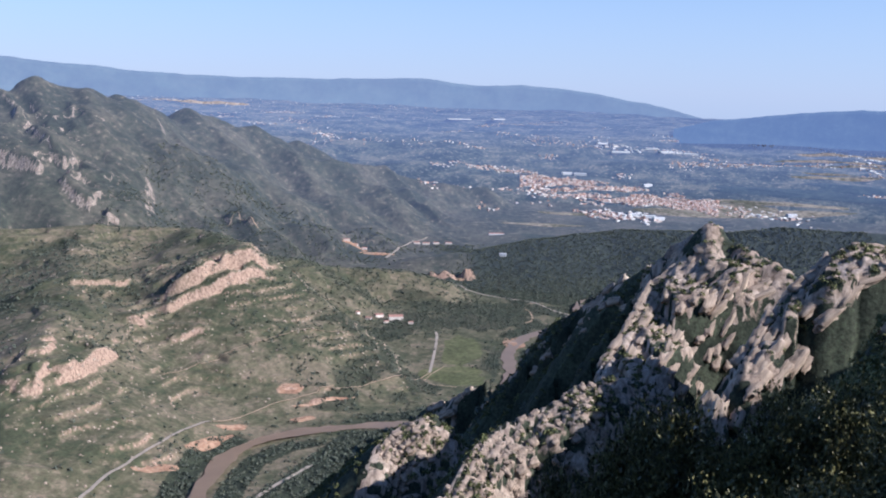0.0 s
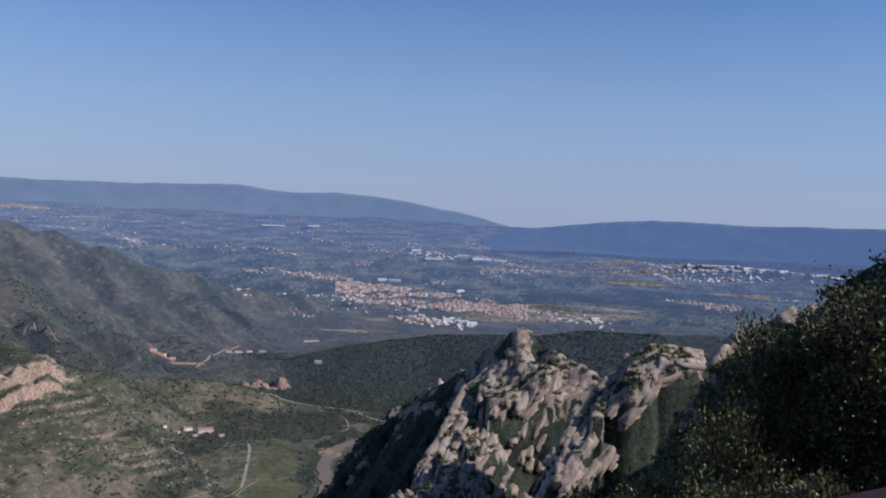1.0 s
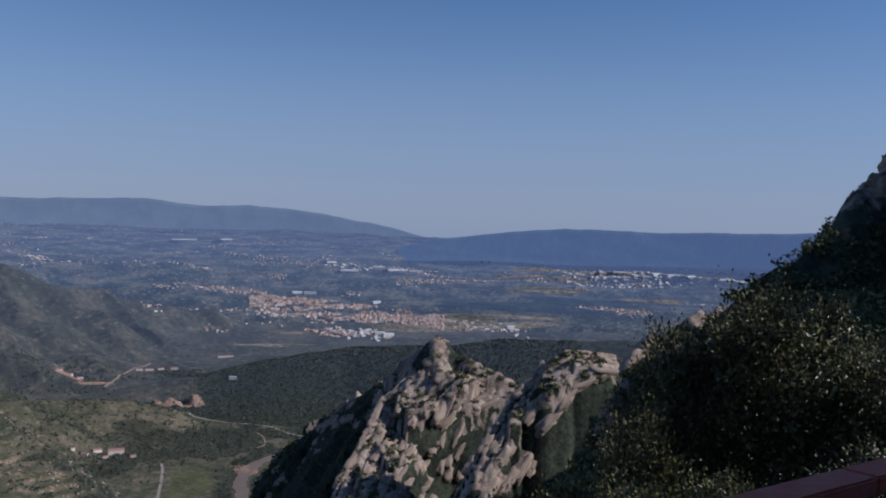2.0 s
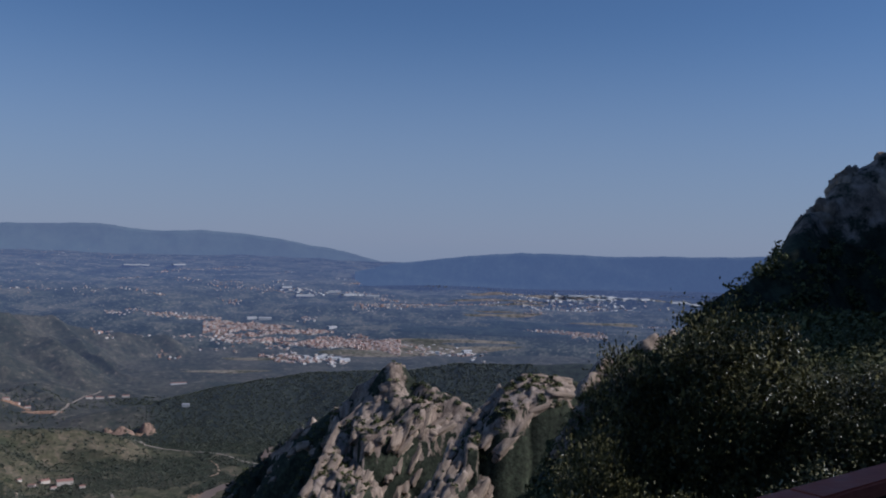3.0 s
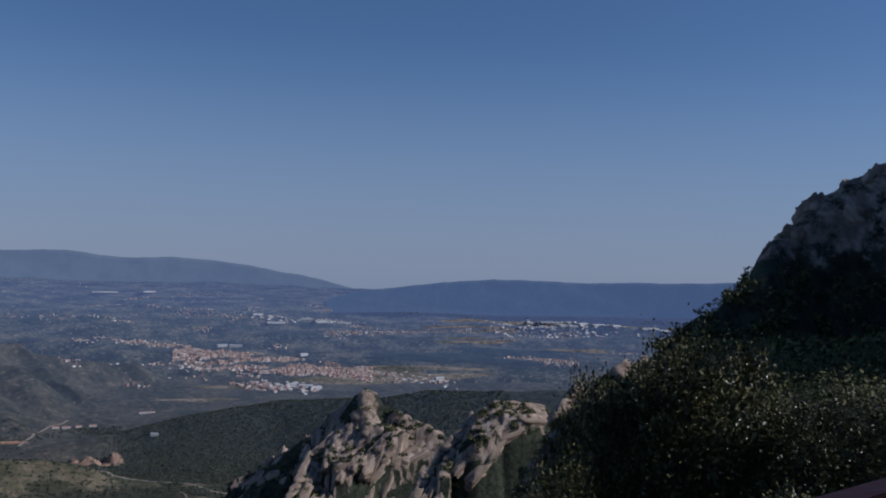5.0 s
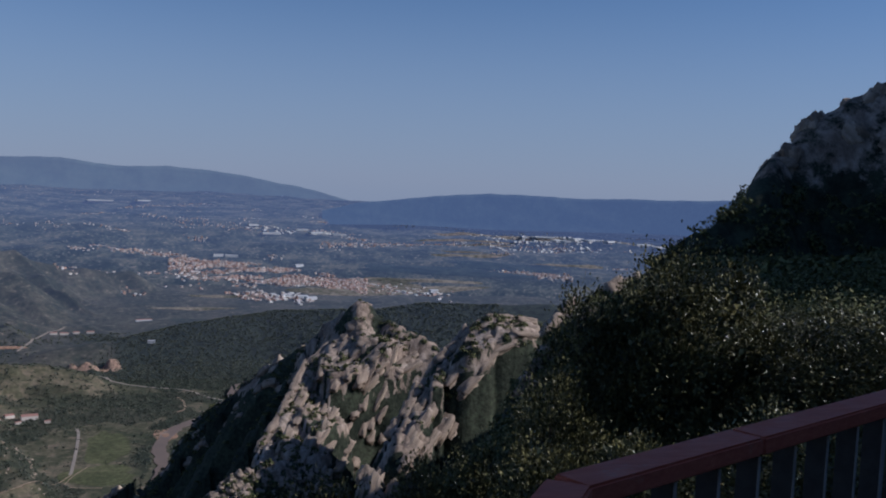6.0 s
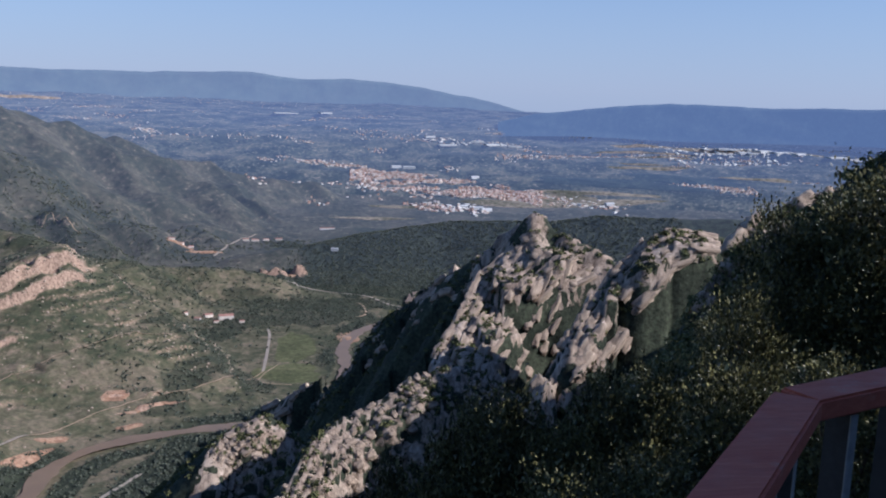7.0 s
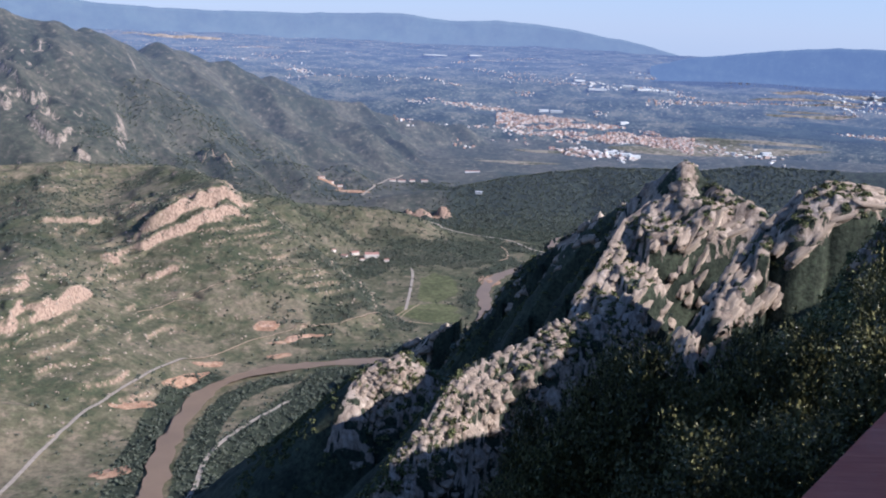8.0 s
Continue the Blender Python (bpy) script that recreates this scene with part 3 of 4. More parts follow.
# ---- terrace and railing ----
RAIL_Z, RAIL_W, RAIL_T = 0.98, 0.104, 0.048
CORNER = Vector((1.161, 1.707, 0))
LEFT_DIR = Vector((-0.655, -0.756, 0))
RIGHT_DIR = Vector((0.935, 0.354, 0))


def railing(direction, start, length, first, inner, label):
    thing = tagged(new("railing"), label, "railing", "terrace railings")
    yaw = math.degrees(math.atan2(direction.y, direction.x))
    turn = pose(0, 0, 0, 0, 0, yaw)
    boards = [(0.0, 0.70), (0.706, 1.05), (1.762, 1.0)] if first else [(0.0, 1.4), (1.406, 1.2)]
    for s, ln in boards:
        bm = bmesh.new()
        c = CORNER + direction * (start + s + ln / 2)
        box(bm, Matrix.Translation((c.x, c.y, RAIL_Z - RAIL_T / 2)) @ turn, ln, RAIL_W, RAIL_T, 0.006)
        part("handrail", bm, M_RAILWOOD, thing, "red-brown stained wooden handrail board", flat=True)
    bm = bmesh.new()
    c = CORNER + direction * (start + length / 2)
    box(bm, Matrix.Translation((c.x, c.y, RAIL_Z - RAIL_T - 0.006)) @ turn, length, 0.04, 0.01)
    part("top_bar", bm, M_STEEL, thing, flat=True)
    bm = bmesh.new()
    box(bm, Matrix.Translation((c.x, c.y, 0.10)) @ turn, length, 0.04, 0.012)
    part("bottom_bar", bm, M_STEEL, thing, flat=True)
    # flat plates stand across the rail; edges towards the terrace painted pale as if lit
    inward = Vector((-direction.y, direction.x, 0)) * inner
    for k in range(int(length / 0.19)):
        c = CORNER + direction * (start + 0.15 + k * 0.19)
        post = k % 7 == 0
        thick, hgt = (0.024 if post else 0.009), RAIL_Z - RAIL_T - 0.011
        low = 0.0 if post else 0.106
        bm = bmesh.new()
        box(bm, Matrix.Translation((c.x, c.y, (hgt + low) / 2)) @ turn, thick, 0.062, hgt - low, 0.001)
        plate = part("post" if post else "baluster", bm, M_STEEL, thing, flat=True)
        bm = bmesh.new()
        e = c + inward * 0.0325
        box(bm, Matrix.Translation((e.x, e.y, (hgt + low) / 2)) @ turn, thick + 0.001, 0.003, hgt - low)
        part("edge", bm, M_LIT_EDGE, plate, "pale edge strip, sky light put into its colour", flat=True)
    return thing


railing(RIGHT_DIR, 0.006, 2.76, True, -1, "terrace railing with red-brown wooden handrail and thin steel bars")
railing(LEFT_DIR, 0.006, 2.6, False, 1, "terrace railing with broad worn wooden handrail and steel bars")
bm = bmesh.new()
corners = [CORNER + Vector((0.02, 0.09, 0)), CORNER + RIGHT_DIR * 3.2 + Vector((-0.03, 0.09, 0)), Vector((4.5, -2.5, 0)), Vector((-1.5, -3.5, 0)), CORNER + LEFT_DIR * 3.0 + Vector((-0.09, 0.05, 0))]
top = [bm.verts.new((c.x, c.y, 0.0)) for c in corners]
low = [bm.verts.new((c.x, c.y, -0.25)) for c in corners]
bm.faces.new(top[::-1])
bm.faces.new(low)
for i in range(5):
    j = (i + 1) % 5
    bm.faces.new((top[i], top[j], low[j], low[i]))
bmesh.ops.recalc_face_normals(bm, faces=bm.faces)
tagged(part("floor", bm, M_CONC, flat=True), "grey concrete terrace slab behind the railing", "floor", kind="structure")


# ---- oaks below the terrace ----
def leaf_cloud(rng, blobs, count, size):
    """Leaves round the outsides of some blobs (x, y, z, radius): folded pairs of triangles."""
    blobs = np.array(blobs, float)
    pick = rng.choice(len(blobs), count, p=blobs[:, 3] ** 2 / (blobs[:, 3] ** 2).sum())
    # leaves sit in tufts at the twig ends
    tufts = rng.normal(size=(len(blobs), 24, 3))
    tufts /= np.linalg.norm(tufts, axis=2)[:, :, None]
    tufts *= rng.uniform(0.55, 1.12, size=(len(blobs), 24, 1))
    d = tufts[pick, rng.integers(0, 24, count)]
    c = blobs[pick, :3] + d * blobs[pick, 3:4] + rng.normal(size=(count, 3)) * np.array([0.10, 0.10, 0.13])
    way = d + 0.7 * rng.normal(size=(count, 3)) + np.array([0, 0, 0.6])
    way /= np.linalg.norm(way, axis=1)[:, None]
    side = np.cross(way, rng.normal(size=(count, 3)))
    side /= np.linalg.norm(side, axis=1)[:, None]
    nrm = np.cross(side, way)
    s = (size * rng.uniform(0.7, 1.3, count))[:, None]
    p0, p1 = c, c + way * s
    m0 = c + way * s * 0.5 + side * s * 0.30 + nrm * s * 0.08
    m1 = c + way * s * 0.5 - side * s * 0.30 + nrm * s * 0.08
    v = np.stack([p0, m0, p1, m1], 1).reshape(-1, 3)
    b = np.arange(count)[:, None] * 4
    return v, np.concatenate([b + np.array([0, 1, 2]), b + np.array([0, 2, 3])], 1).reshape(-1, 3)


def tube(bm, p0, p1, r0, r1, sides=7):
    p0, p1 = Vector(p0), Vector(p1)
    q = (p1 - p0).to_track_quat("Z", "Y")
    rings = []
    for p, r in ((p0, r0), (p0.lerp(p1, 0.5) + Vector((0.03, -0.02, 0)), (r0 + r1) / 2), (p1, r1)):
        rings.append([bm.verts.new(p + q @ Vector((r * math.cos(a), r * math.sin(a), 0))) for a in [2 * math.pi * k / sides for k in range(sides)]])
    for a, b in zip(rings, rings[1:]):
        for k in range(sides):
            bm.faces.new((a[k], a[(k + 1) % sides], b[(k + 1) % sides], b[k]))


def oak(seed, tall, wide, count, size=0.062):
    rng = np.random.default_rng(seed)
    thing = tagged(new("oak_tree"), "dense evergreen oak with small dark leaves on the slope", "tree", "oaks below the terrace")
    bm = bmesh.new()
    tube(bm, (0, 0, -0.4), (0.1, 0.05, tall * 0.45), 0.14, 0.09)
    part("trunk", bm, M_BARK, thing)
    blobs = []
    for k in range(15):
        a = k * 2.4 + rng.uniform(-0.4, 0.4)
        h = tall * (0.30 + 0.56 * (k / 14))
        out = wide * (0.62 * math.sqrt(max(0.05, 1 - ((h / tall - 0.5) / 0.55) ** 2))) * rng.uniform(0.6, 1.1)
        c = (out * math.cos(a), out * math.sin(a), h)
        blobs.append((*c, wide * rng.uniform(0.26, 0.42)))
        if k % 2 == 0:
            bm = bmesh.new()
            tube(bm, (0.05, 0.03, tall * rng.uniform(0.2, 0.42)), c, 0.055, 0.015, 5)
            part("limb", bm, M_BARK, thing)
    v, f = leaf_cloud(rng, blobs, count, size)
    # larger leaves deep inside keep the crown closed
    iv, jf = leaf_cloud(rng, [(x, y, z, r * 0.55) for x, y, z, r in blobs], 3600, 0.095)
    v, f = np.concatenate([v, iv]), np.concatenate([f, jf + len(v)])
    crown = new("crown", mesh_of("crown", v, f, [M_LEAF], False))
    crown.parent = thing
    return thing


OAKS = [oak(s, tall, wide, 21000, 0.048) for s, tall, wide in ((3, 5.2, 1.25), (5, 4.6, 1.15), (8, 5.6, 1.4), (13, 4.2, 1.2))]
rng = np.random.default_rng(4)
# azimuth and distance from the terrace, height of the crown's top, breadth
# the last two stand out of view, added to shade the lower oaks
OAK_SPOTS = [(31.2, 12.4, 0.55, 0.34), (33.2, 12.4, 0.45, 0.42), (35.2, 12.5, 0.62, 0.42), (38, 12.5, 0.88, 0.46), (41.5, 12.5, 0.25, 0.6), (46, 13, 0.3, 0.7), (52, 12.5, 0.4, 0.8), (30.0, 11.5, -0.6, 0.3), (27.4, 11, -1.25, 0.32), (23.6, 11, -1.45, 0.36), (21, 11.3, -1.7, 0.36), (18.4, 11.6, -2.0, 0.36), (15.8, 12, -2.3, 0.36), (13.6, 12.2, -2.55, 0.32), (11.6, 12.3, -3.1, 0.3), (9.6, 12.4, -3.5, 0.3), (7.6, 12.4, -4.1, 0.28), (30, 9.3, -0.9, 0.45), (35.5, 9.2, -0.6, 0.5), (41, 9, -0.4, 0.6), (47, 9, -0.4, 0.7), (53, 8.5, -0.3, 0.8), (26, 9.2, -1.6, 0.45), (22, 9.2, -2.1, 0.45), (18, 9.4, -2.7, 0.45), (14, 9.5, -3.3, 0.42), (10.5, 9.6, -4.1, 0.36), (30, 16, -2.0, 0.6), (25, 17, -3.4, 0.6), (36, 18, -1.2, 0.8), (43, 19, -0.8, 0.9), (74, 12.5, 5.0, 0.8), (84, 13.5, 6.5, 0.9)]
for n, (az, r, top, broad) in enumerate(OAK_SPOTS):
    x, y = r * math.sin(radians(az)), r * math.cos(radians(az))
    z = float(height(np.array([x]), np.array([y]))[0])
    tree = OAKS[n % 4]
    k = min(max((top - z) / (5.1, 4.5, 5.5, 4.1)[n % 4], 0.55), 1.35)
    m = pose(x, y, z, 0, 0, rng.uniform(0, 360))
    if n >= 4:
        tree = copy_thing(tree, m)
    tree.matrix_basis = m
    tree.scale = (k * broad / 0.5, k * broad / 0.5, k)


# ---- rock columns on the ridges ----
def rock_mesh(seed):
    bm = bmesh.new()
    bmesh.ops.create_icosphere(bm, subdivisions=3, radius=1)
    off = Vector((seed * 7.3, seed * 3.1, seed * 1.7))
    for v in bm.verts:
        c = v.co.copy()
        q = max(abs(c.x), abs(c.y), abs(c.z))
        v.co = c.lerp(c / q * 0.84, 0.78)
        d = 0.34 * noise.noise(c * 1.3 + off) + 0.26 * noise.noise(Vector((c.x * 2.2, c.y * 2.2, c.z * 3.4)) + off) + 0.20 * noise.noise(c * 4.5 + off) + 0.12 * noise.noise(c * 9 + off)
        v.co *= 1 + d
    me = bpy.data.meshes.new("rock")
    bm.to_mesh(me)
    bm.free()
    me.materials.append(M_ROCK)
    me.polygons.foreach_set("use_smooth", [True] * len(me.polygons))
    return me


ROCKS = [rock_mesh(s) for s in range(8)]
rng = np.random.default_rng(11)
rest_v, rest_f, rest_n, knobs = [], [], 0, []
cube = bmesh.new()
bmesh.ops.create_icosphere(cube, subdivisions=1, radius=1)
BALL_V = np.array([v.co[:] for v in cube.verts])
BALL_F = np.array([[v.index for v in f.verts] for f in cube.faces])
cube.free()
RIDGE_LABELS = ("long shaded rock crest falling from a blunt peak to the valley", "steep sunlit slab of long pale rock columns", "thin pale rib of rock above a dark gully", "long slanting fin of pale rounded rock", "shaded grey rock fin among bushes", "low rocky spur dotted with bushes and pale knobs", "small pale rock outcrop above the wooded slope")
# share of columns kept, how long they are for their breadth, breadth of the cliff below that has columns too
COLUMNS = ((0.3, 1.3, 0), (0.95, 2.3, 0), (0.9, 2.2, 0), (0.95, 2.2, 0), (0.5, 1.2, 0), (0.6, 0.85, 4), (0.75, 1.0, 3))
for (line, tilt, reach, steep, right, pitch), label, (share, long, cliff) in zip(FIN_LINES, RIDGE_LABELS, COLUMNS):
    thing = tagged(new("rock_ridge"), label, "rock ridge", "rock ridges")
    pts = [Vector(p) for p in line]
    lens = [(b - a).length for a, b in zip(pts, pts[1:])]
    spots = []
    for row in range(int((reach + cliff) / pitch) + 2):
        u = rng.uniform(0, pitch)
        while u < sum(lens):
            half = pitch * 0.5 * long * rng.uniform(0.6, 1.5)
            k, v = 0, u + half
            while k < len(lens) - 1 and v > lens[k]:
                v -= lens[k]
                k += 1
            way = (pts[k + 1] - pts[k]).normalized()
            left = Vector((-way.y, way.x, 0)).normalized()
            off = (row - 0.1) * pitch + rng.normal() * 0.14 * pitch
            p = pts[k] + way * min(v, lens[k]) + left * off
            u += 2 * half * rng.uniform(0.85, 1.05)
            if rng.uniform() < share and p.x < 160:
                spots.append((p.x, p.y, way, left, half, p.z - tilt * max(min(off, reach), 0) - steep * max(off - reach, 0)))
    xs, ys = np.array([q[0] for q in spots]), np.array([q[1] for q in spots])
    h0 = height(xs, ys)
    for n, (x, y, way, left, half, level) in enumerate(spots):
        axis = (way + Vector(rng.normal(size=3)) * 0.05).normalized()
        across = Vector((left.x, left.y, -tilt)) + Vector(rng.normal(size=3)) * 0.10
        across = (across - axis * across.dot(axis)).normalized()
        up = axis.cross(across)
        up = up if up.z > 0 else -up
        across = up.cross(axis)
        wide = pitch * rng.uniform(0.42, 0.58)
        thick = wide * rng.uniform(0.7, 1.0)
        m = Matrix((across * wide, up * thick, axis * half * 1.12)).transposed().to_4x4()
        m = Matrix.Translation(Vector((x, y, min(max(level, h0[n] - 1.5), h0[n] + 0.7))) - up * thick * 0.42) @ m
        ob = new("rock", ROCKS[int(rng.integers(8))])
        ob.parent = thing
        ob.matrix_basis = m
        # small knobs beside the columns
        for _ in range(0 if long > 2 else 2):
            knobs.append((Vector((x, y, 0)) + across * rng.uniform(-1, 1) * pitch + axis * rng.uniform(-1, 1) * half, pitch))
kx, ky = np.array([q.x for q, _ in knobs]), np.array([q.y for q, _ in knobs])
for kp, ks in zip(np.stack([kx, ky, height(kx, ky) - 0.1], 1), (q for _, q in knobs)):
    bv = BALL_V * (1 + 0.13 * rng.normal(size=(len(BALL_V), 1)))
    rest_v.append(bv * rng.uniform(0.25, 0.6, size=3) * (0.6 + 0.15 * ks) + kp)
    rest_f.append(BALL_F + rest_n)
    rest_n += len(bv)
thing = tagged(new("rock_tower"), "dark rounded rock tower above the bushy slope", "rock tower")
tower_line = [Vector(p) for p in MASSIF[5:10]]
for n in range(26):
    k = int(rng.integers(len(tower_line) - 1))
    p = tower_line[k].lerp(tower_line[k + 1], rng.uniform())
    x, y = p.x + rng.uniform(-7, 5), p.y + rng.uniform(-9, 4)
    z = float(height(np.array([x]), np.array([y]))[0])
    if z < 3:
        continue
    wide = rng.uniform(0.7, 1.5)
    ob = new("rock", ROCKS[int(rng.integers(8))])
    ob.parent = thing
    ob.matrix_basis = Matrix.Translation((x, y, z - wide * 0.75)) @ pose(0, 0, 0, rng.normal() * 20, rng.normal() * 20, rng.uniform(0, 360)) @ Matrix.Diagonal((wide, wide * rng.uniform(0.8, 1.2), wide * rng.uniform(1.0, 1.6), 1))
tagged(new("loose_rocks", mesh_of("loose_rocks", np.concatenate(rest_v), np.concatenate(rest_f), [M_ROCK])), "small pale rock knobs strewn over the ridges", "rocks", kind="stuff")


# ---- bushes and woods ----
def clumps(name, pts, sizes, each, leaf, material, label, category, flat=0.75, seed=1):
    """Many bushes or far trees in one mesh: each a ragged dome of small leaf faces."""
    rng = np.random.default_rng(seed)
    n = len(pts)
    d = rng.normal(size=(n, each, 3))
    d /= np.linalg.norm(d, axis=2)[:, :, None]
    d[:, :, 2] = np.abs(d[:, :, 2]) * 1.1 - 0.15
    lump = rng.uniform(0.55, 1.12, size=(n, each, 1))
    c = pts[:, None, :] + d * lump * sizes[:, None, None] * np.array([1, 1, flat]) + np.array([0, 0, 0.25]) * sizes[:, None, None]
    nrm = d + 0.55 * rng.normal(size=d.shape)
    nrm /= np.linalg.norm(nrm, axis=2)[:, :, None]
    a = np.cross(nrm, rng.normal(size=d.shape))
    a /= np.linalg.norm(a, axis=2)[:, :, None]
    b = np.cross(nrm, a)
    s = leaf * sizes[:, None, None] * rng.uniform(0.6, 1.3, size=(n, each, 1))
    v = np.stack([c - a * s, c - b * s * 0.7, c + a * s, c + b * s * 0.7], 2).reshape(-1, 3)
    f = np.arange(n * each * 4).reshape(-1, 4)
    return tagged(new(name, mesh_of(name, v, f, [material], False)), label, category, kind="stuff")


def on_land(x, y, sink=0.0):
    z = height(x, y) - sink
    return np.stack(squeeze(x, y, z), -1)


rng = np.random.default_rng(21)
# scrub on the ridges
x, y = rng.uniform(-70, 190, 26000), rng.uniform(110, 600, 26000)
keep = (slope_of(x, y) < 2.0) & (fbm(x, y, 22, 3, 91) + 0.17 * rng.normal(size=26000) > 0.26 * fins(x, y)[1] - 0.06) & (np.hypot(x, y) > 120)
x, y = x[keep], y[keep]
clumps("scrub", on_land(x, y, 0.2), rng.uniform(0.7, 1.9, len(x)), 26, 0.32, M_BUSH, "dark green bushes between the rocks of the ridges", "bushes", seed=2)
# bushes on the slope beside the terrace
az, r = np.radians(rng.uniform(20, 60, 9000)), 20 + 190 * rng.uniform(0, 1, 9000) ** 0.7
x, y = r * np.sin(az), r * np.cos(az)
tower_dist = along(x, y, MASSIF)[0]
keep = (slope_of(x, y) < 3.0) & ((height(x, y) < 2.5) | (tower_dist > 14)) & (height(x, y) > -60)
x, y, r = x[keep], y[keep], r[keep]
k = rng.uniform(0.7, 1.7, len(x))
shut, wide = r < 70, r >= 70
clumps("hillside_bushes", on_land(x[shut], y[shut], 0.3), k[shut], 210, 0.075, M_BUSH, "dense dark bushes on the slope beside the terrace", "bushes", seed=3)
clumps("hillside_bushes", on_land(x[wide], y[wide], 0.3), k[wide], 48, 0.18, M_BUSH, "dark evergreen bushes over the shaded slope", "bushes", seed=5)
# pale boulders along the ledges of the slopes across the river
x, y = rng.uniform(-900, 0, 60000), rng.uniform(1050, 2300, 60000)
ledge = slope_of(x, y)
keep = ((ledge > 0.85) & (rng.uniform(size=60000) < 0.35)) | ((rng.uniform(size=60000) < 0.02) & (wooded(x, y) < 0.3))
keep &= (np.degrees(np.arctan2(x, y)) > -29) & (height(x, y) > -552)
x, y = x[keep][:4500], y[keep][:4500]
p = on_land(x, y, 0.3)
v = (BALL_V[None] * (1 + 0.15 * rng.normal(size=(len(x), len(BALL_V), 1)))) * (rng.uniform(0.6, 2.4, size=(len(x), 1, 1)) * np.array([1.3, 1.3, 0.9])) + p[:, None, :]
f = BALL_F[None] + (np.arange(len(x)) * len(BALL_V))[:, None, None]
tagged(new("ledge_boulders", mesh_of("ledge_boulders", v.reshape(-1, 3), f.reshape(-1, 3), [M_ROCK])), "pale boulders strewn along the ledges of the slope", "rocks", kind="stuff")
# woods in the valley
n = 300000
x, y = rng.uniform(-1000, 1300, n), rng.uniform(480, 3350, n)
r = np.hypot(x, y)
azd = np.degrees(np.arctan2(x, y))
here = wooded(x, y)
keep = (rng.uniform(size=n) < here) & (azd > -29) & (azd < 30)
x, y = x[keep], y[keep]
x, y = x[:56000], y[:56000]
k = rng.uniform(2.0, 4.2, len(x))
clumps("valley_woods", on_land(x, y, 0.5), k, 11, 0.48, M_HAZY_WOODS, "dark green woods along the river and the slopes", "woods", flat=1.15, seed=4)


# ---- river, roads, fields ----
def spline(points, step):
    pts = [np.array(p[:2], float) for p in points]
    pts = [2 * pts[0] - pts[1]] + pts + [2 * pts[-1] - pts[-2]]
    out = []
    for a, b, c, d in zip(pts, pts[1:], pts[2:], pts[3:]):
        for t in np.arange(0, 1, step / max(np.linalg.norm(c - b), step)):
            out.append(0.5 * (2 * b + (c - a) * t + (2 * a - 5 * b + 4 * c - d) * t * t + (3 * b - a - 3 * c + d) * t ** 3))
    out.append(pts[-2])
    return np.array(out)


def strip(name, points, width, material, label, category, up=0.6, ragged=0.0, level=None):
    p = spline(points, 7.0)
    w = np.gradient(p, axis=0)
    w /= np.linalg.norm(w, axis=1)[:, None]
    side = np.stack([-w[:, 1], w[:, 0]], 1)
    rows = []
    for k, s in enumerate((-1, -0.5, 0, 0.5, 1)):
        e = width / 2 * (1 + ragged * fbm(p[:, 0] + k * 31, p[:, 1], 30, 3, 97)) * s
        q = p + side * e[:, None]
        z = height(q[:, 0], q[:, 1])
        rows.append((q, z))
    top = np.max([z for _, z in rows], 0) + up if level is None else np.full(len(p), level)
    v = np.stack([np.stack(squeeze(q[:, 0], q[:, 1], top), -1) for q, _ in rows], 0).reshape(-1, 3)
    c = len(p)
    f = sheet(5, c)
    f = f[(np.arange(len(f)) % c) != c - 1]
    return tagged(new(name, mesh_of(name, v, f, [material])), label, category, kind="structure")


def patch_of(name, cx, cy, rx, ry, material, label, category, turn=0.0, up=0.7, seed=0):
    """An irregular piece of land cover laid over the ground."""
    rr, aa = np.meshgrid(np.linspace(0.02, 1, 12), np.linspace(0, 2 * math.pi, 49)[:-1], indexing="ij")
    k = 1 + 0.5 * fbm(np.cos(aa) * 1.3 + seed * 9, np.sin(aa) * 1.3, 1.0, 3, 99)
    u, v = rx * rr * k * np.cos(aa), ry * rr * k * np.sin(aa)
    ca, sn = math.cos(radians(turn)), math.sin(radians(turn))
    x, y = cx + u * ca - v * sn, cy + u * sn + v * ca
    z = height(x, y) + up * (1.3 - rr)
    p = np.stack(squeeze(x, y, z), -1).reshape(-1, 3)
    return tagged(new(name, mesh_of(name, p, sheet(12, 48), [material])), label, category, kind="structure")


strip("water", RIVER, 27, M_WATER, "slow brown river in the valley floor", "river", ragged=0.7, level=-556.6)
strip("road", [(-485, 940), (-481, 1013), (-474, 1094), (-458, 1187), (-419, 1284), (-365, 1431)], 6, M_ROAD, "pale road along the foot of the slope", "road", up=1.0)
strip("track", [(-365, 1431), (-290, 1520), (-205, 1590), (-127, 1640), (-60, 1700), (-16, 1780)], 3, M_TRACK, "thin dirt road along the foot of the slope", "track", up=1.0, ragged=0.5)
strip("road", [(-20, 1780), (-16, 1809), (-7, 2025), (-11, 2099)], 6, M_ROAD, "short pale valley road beside the fields", "road", up=1.0)
strip("road", [(-262, 960), (-259, 1025), (-262, 1131), (-229, 1231), (-185, 1316)], 6.5, M_ROAD, "grey valley road beside the river", "road", up=1.2)
strip("road", [(34, 2584), (142, 2499), (246, 2446), (323, 2329), (470, 2290)], 7, M_ROAD, "pale main road along the valley", "road", up=1.5)
strip("road", [(-185, 3011), (-164, 3122), (-124, 3303), (-60, 3420)], 9, M_ROAD, "pale main road in the side valley", "road", up=3)
strip("track", [(215, 2370), (228, 2330), (225, 2238), (196, 2195)], 5, M_TRACK, "winding dirt track above the river", "track", up=1.2)
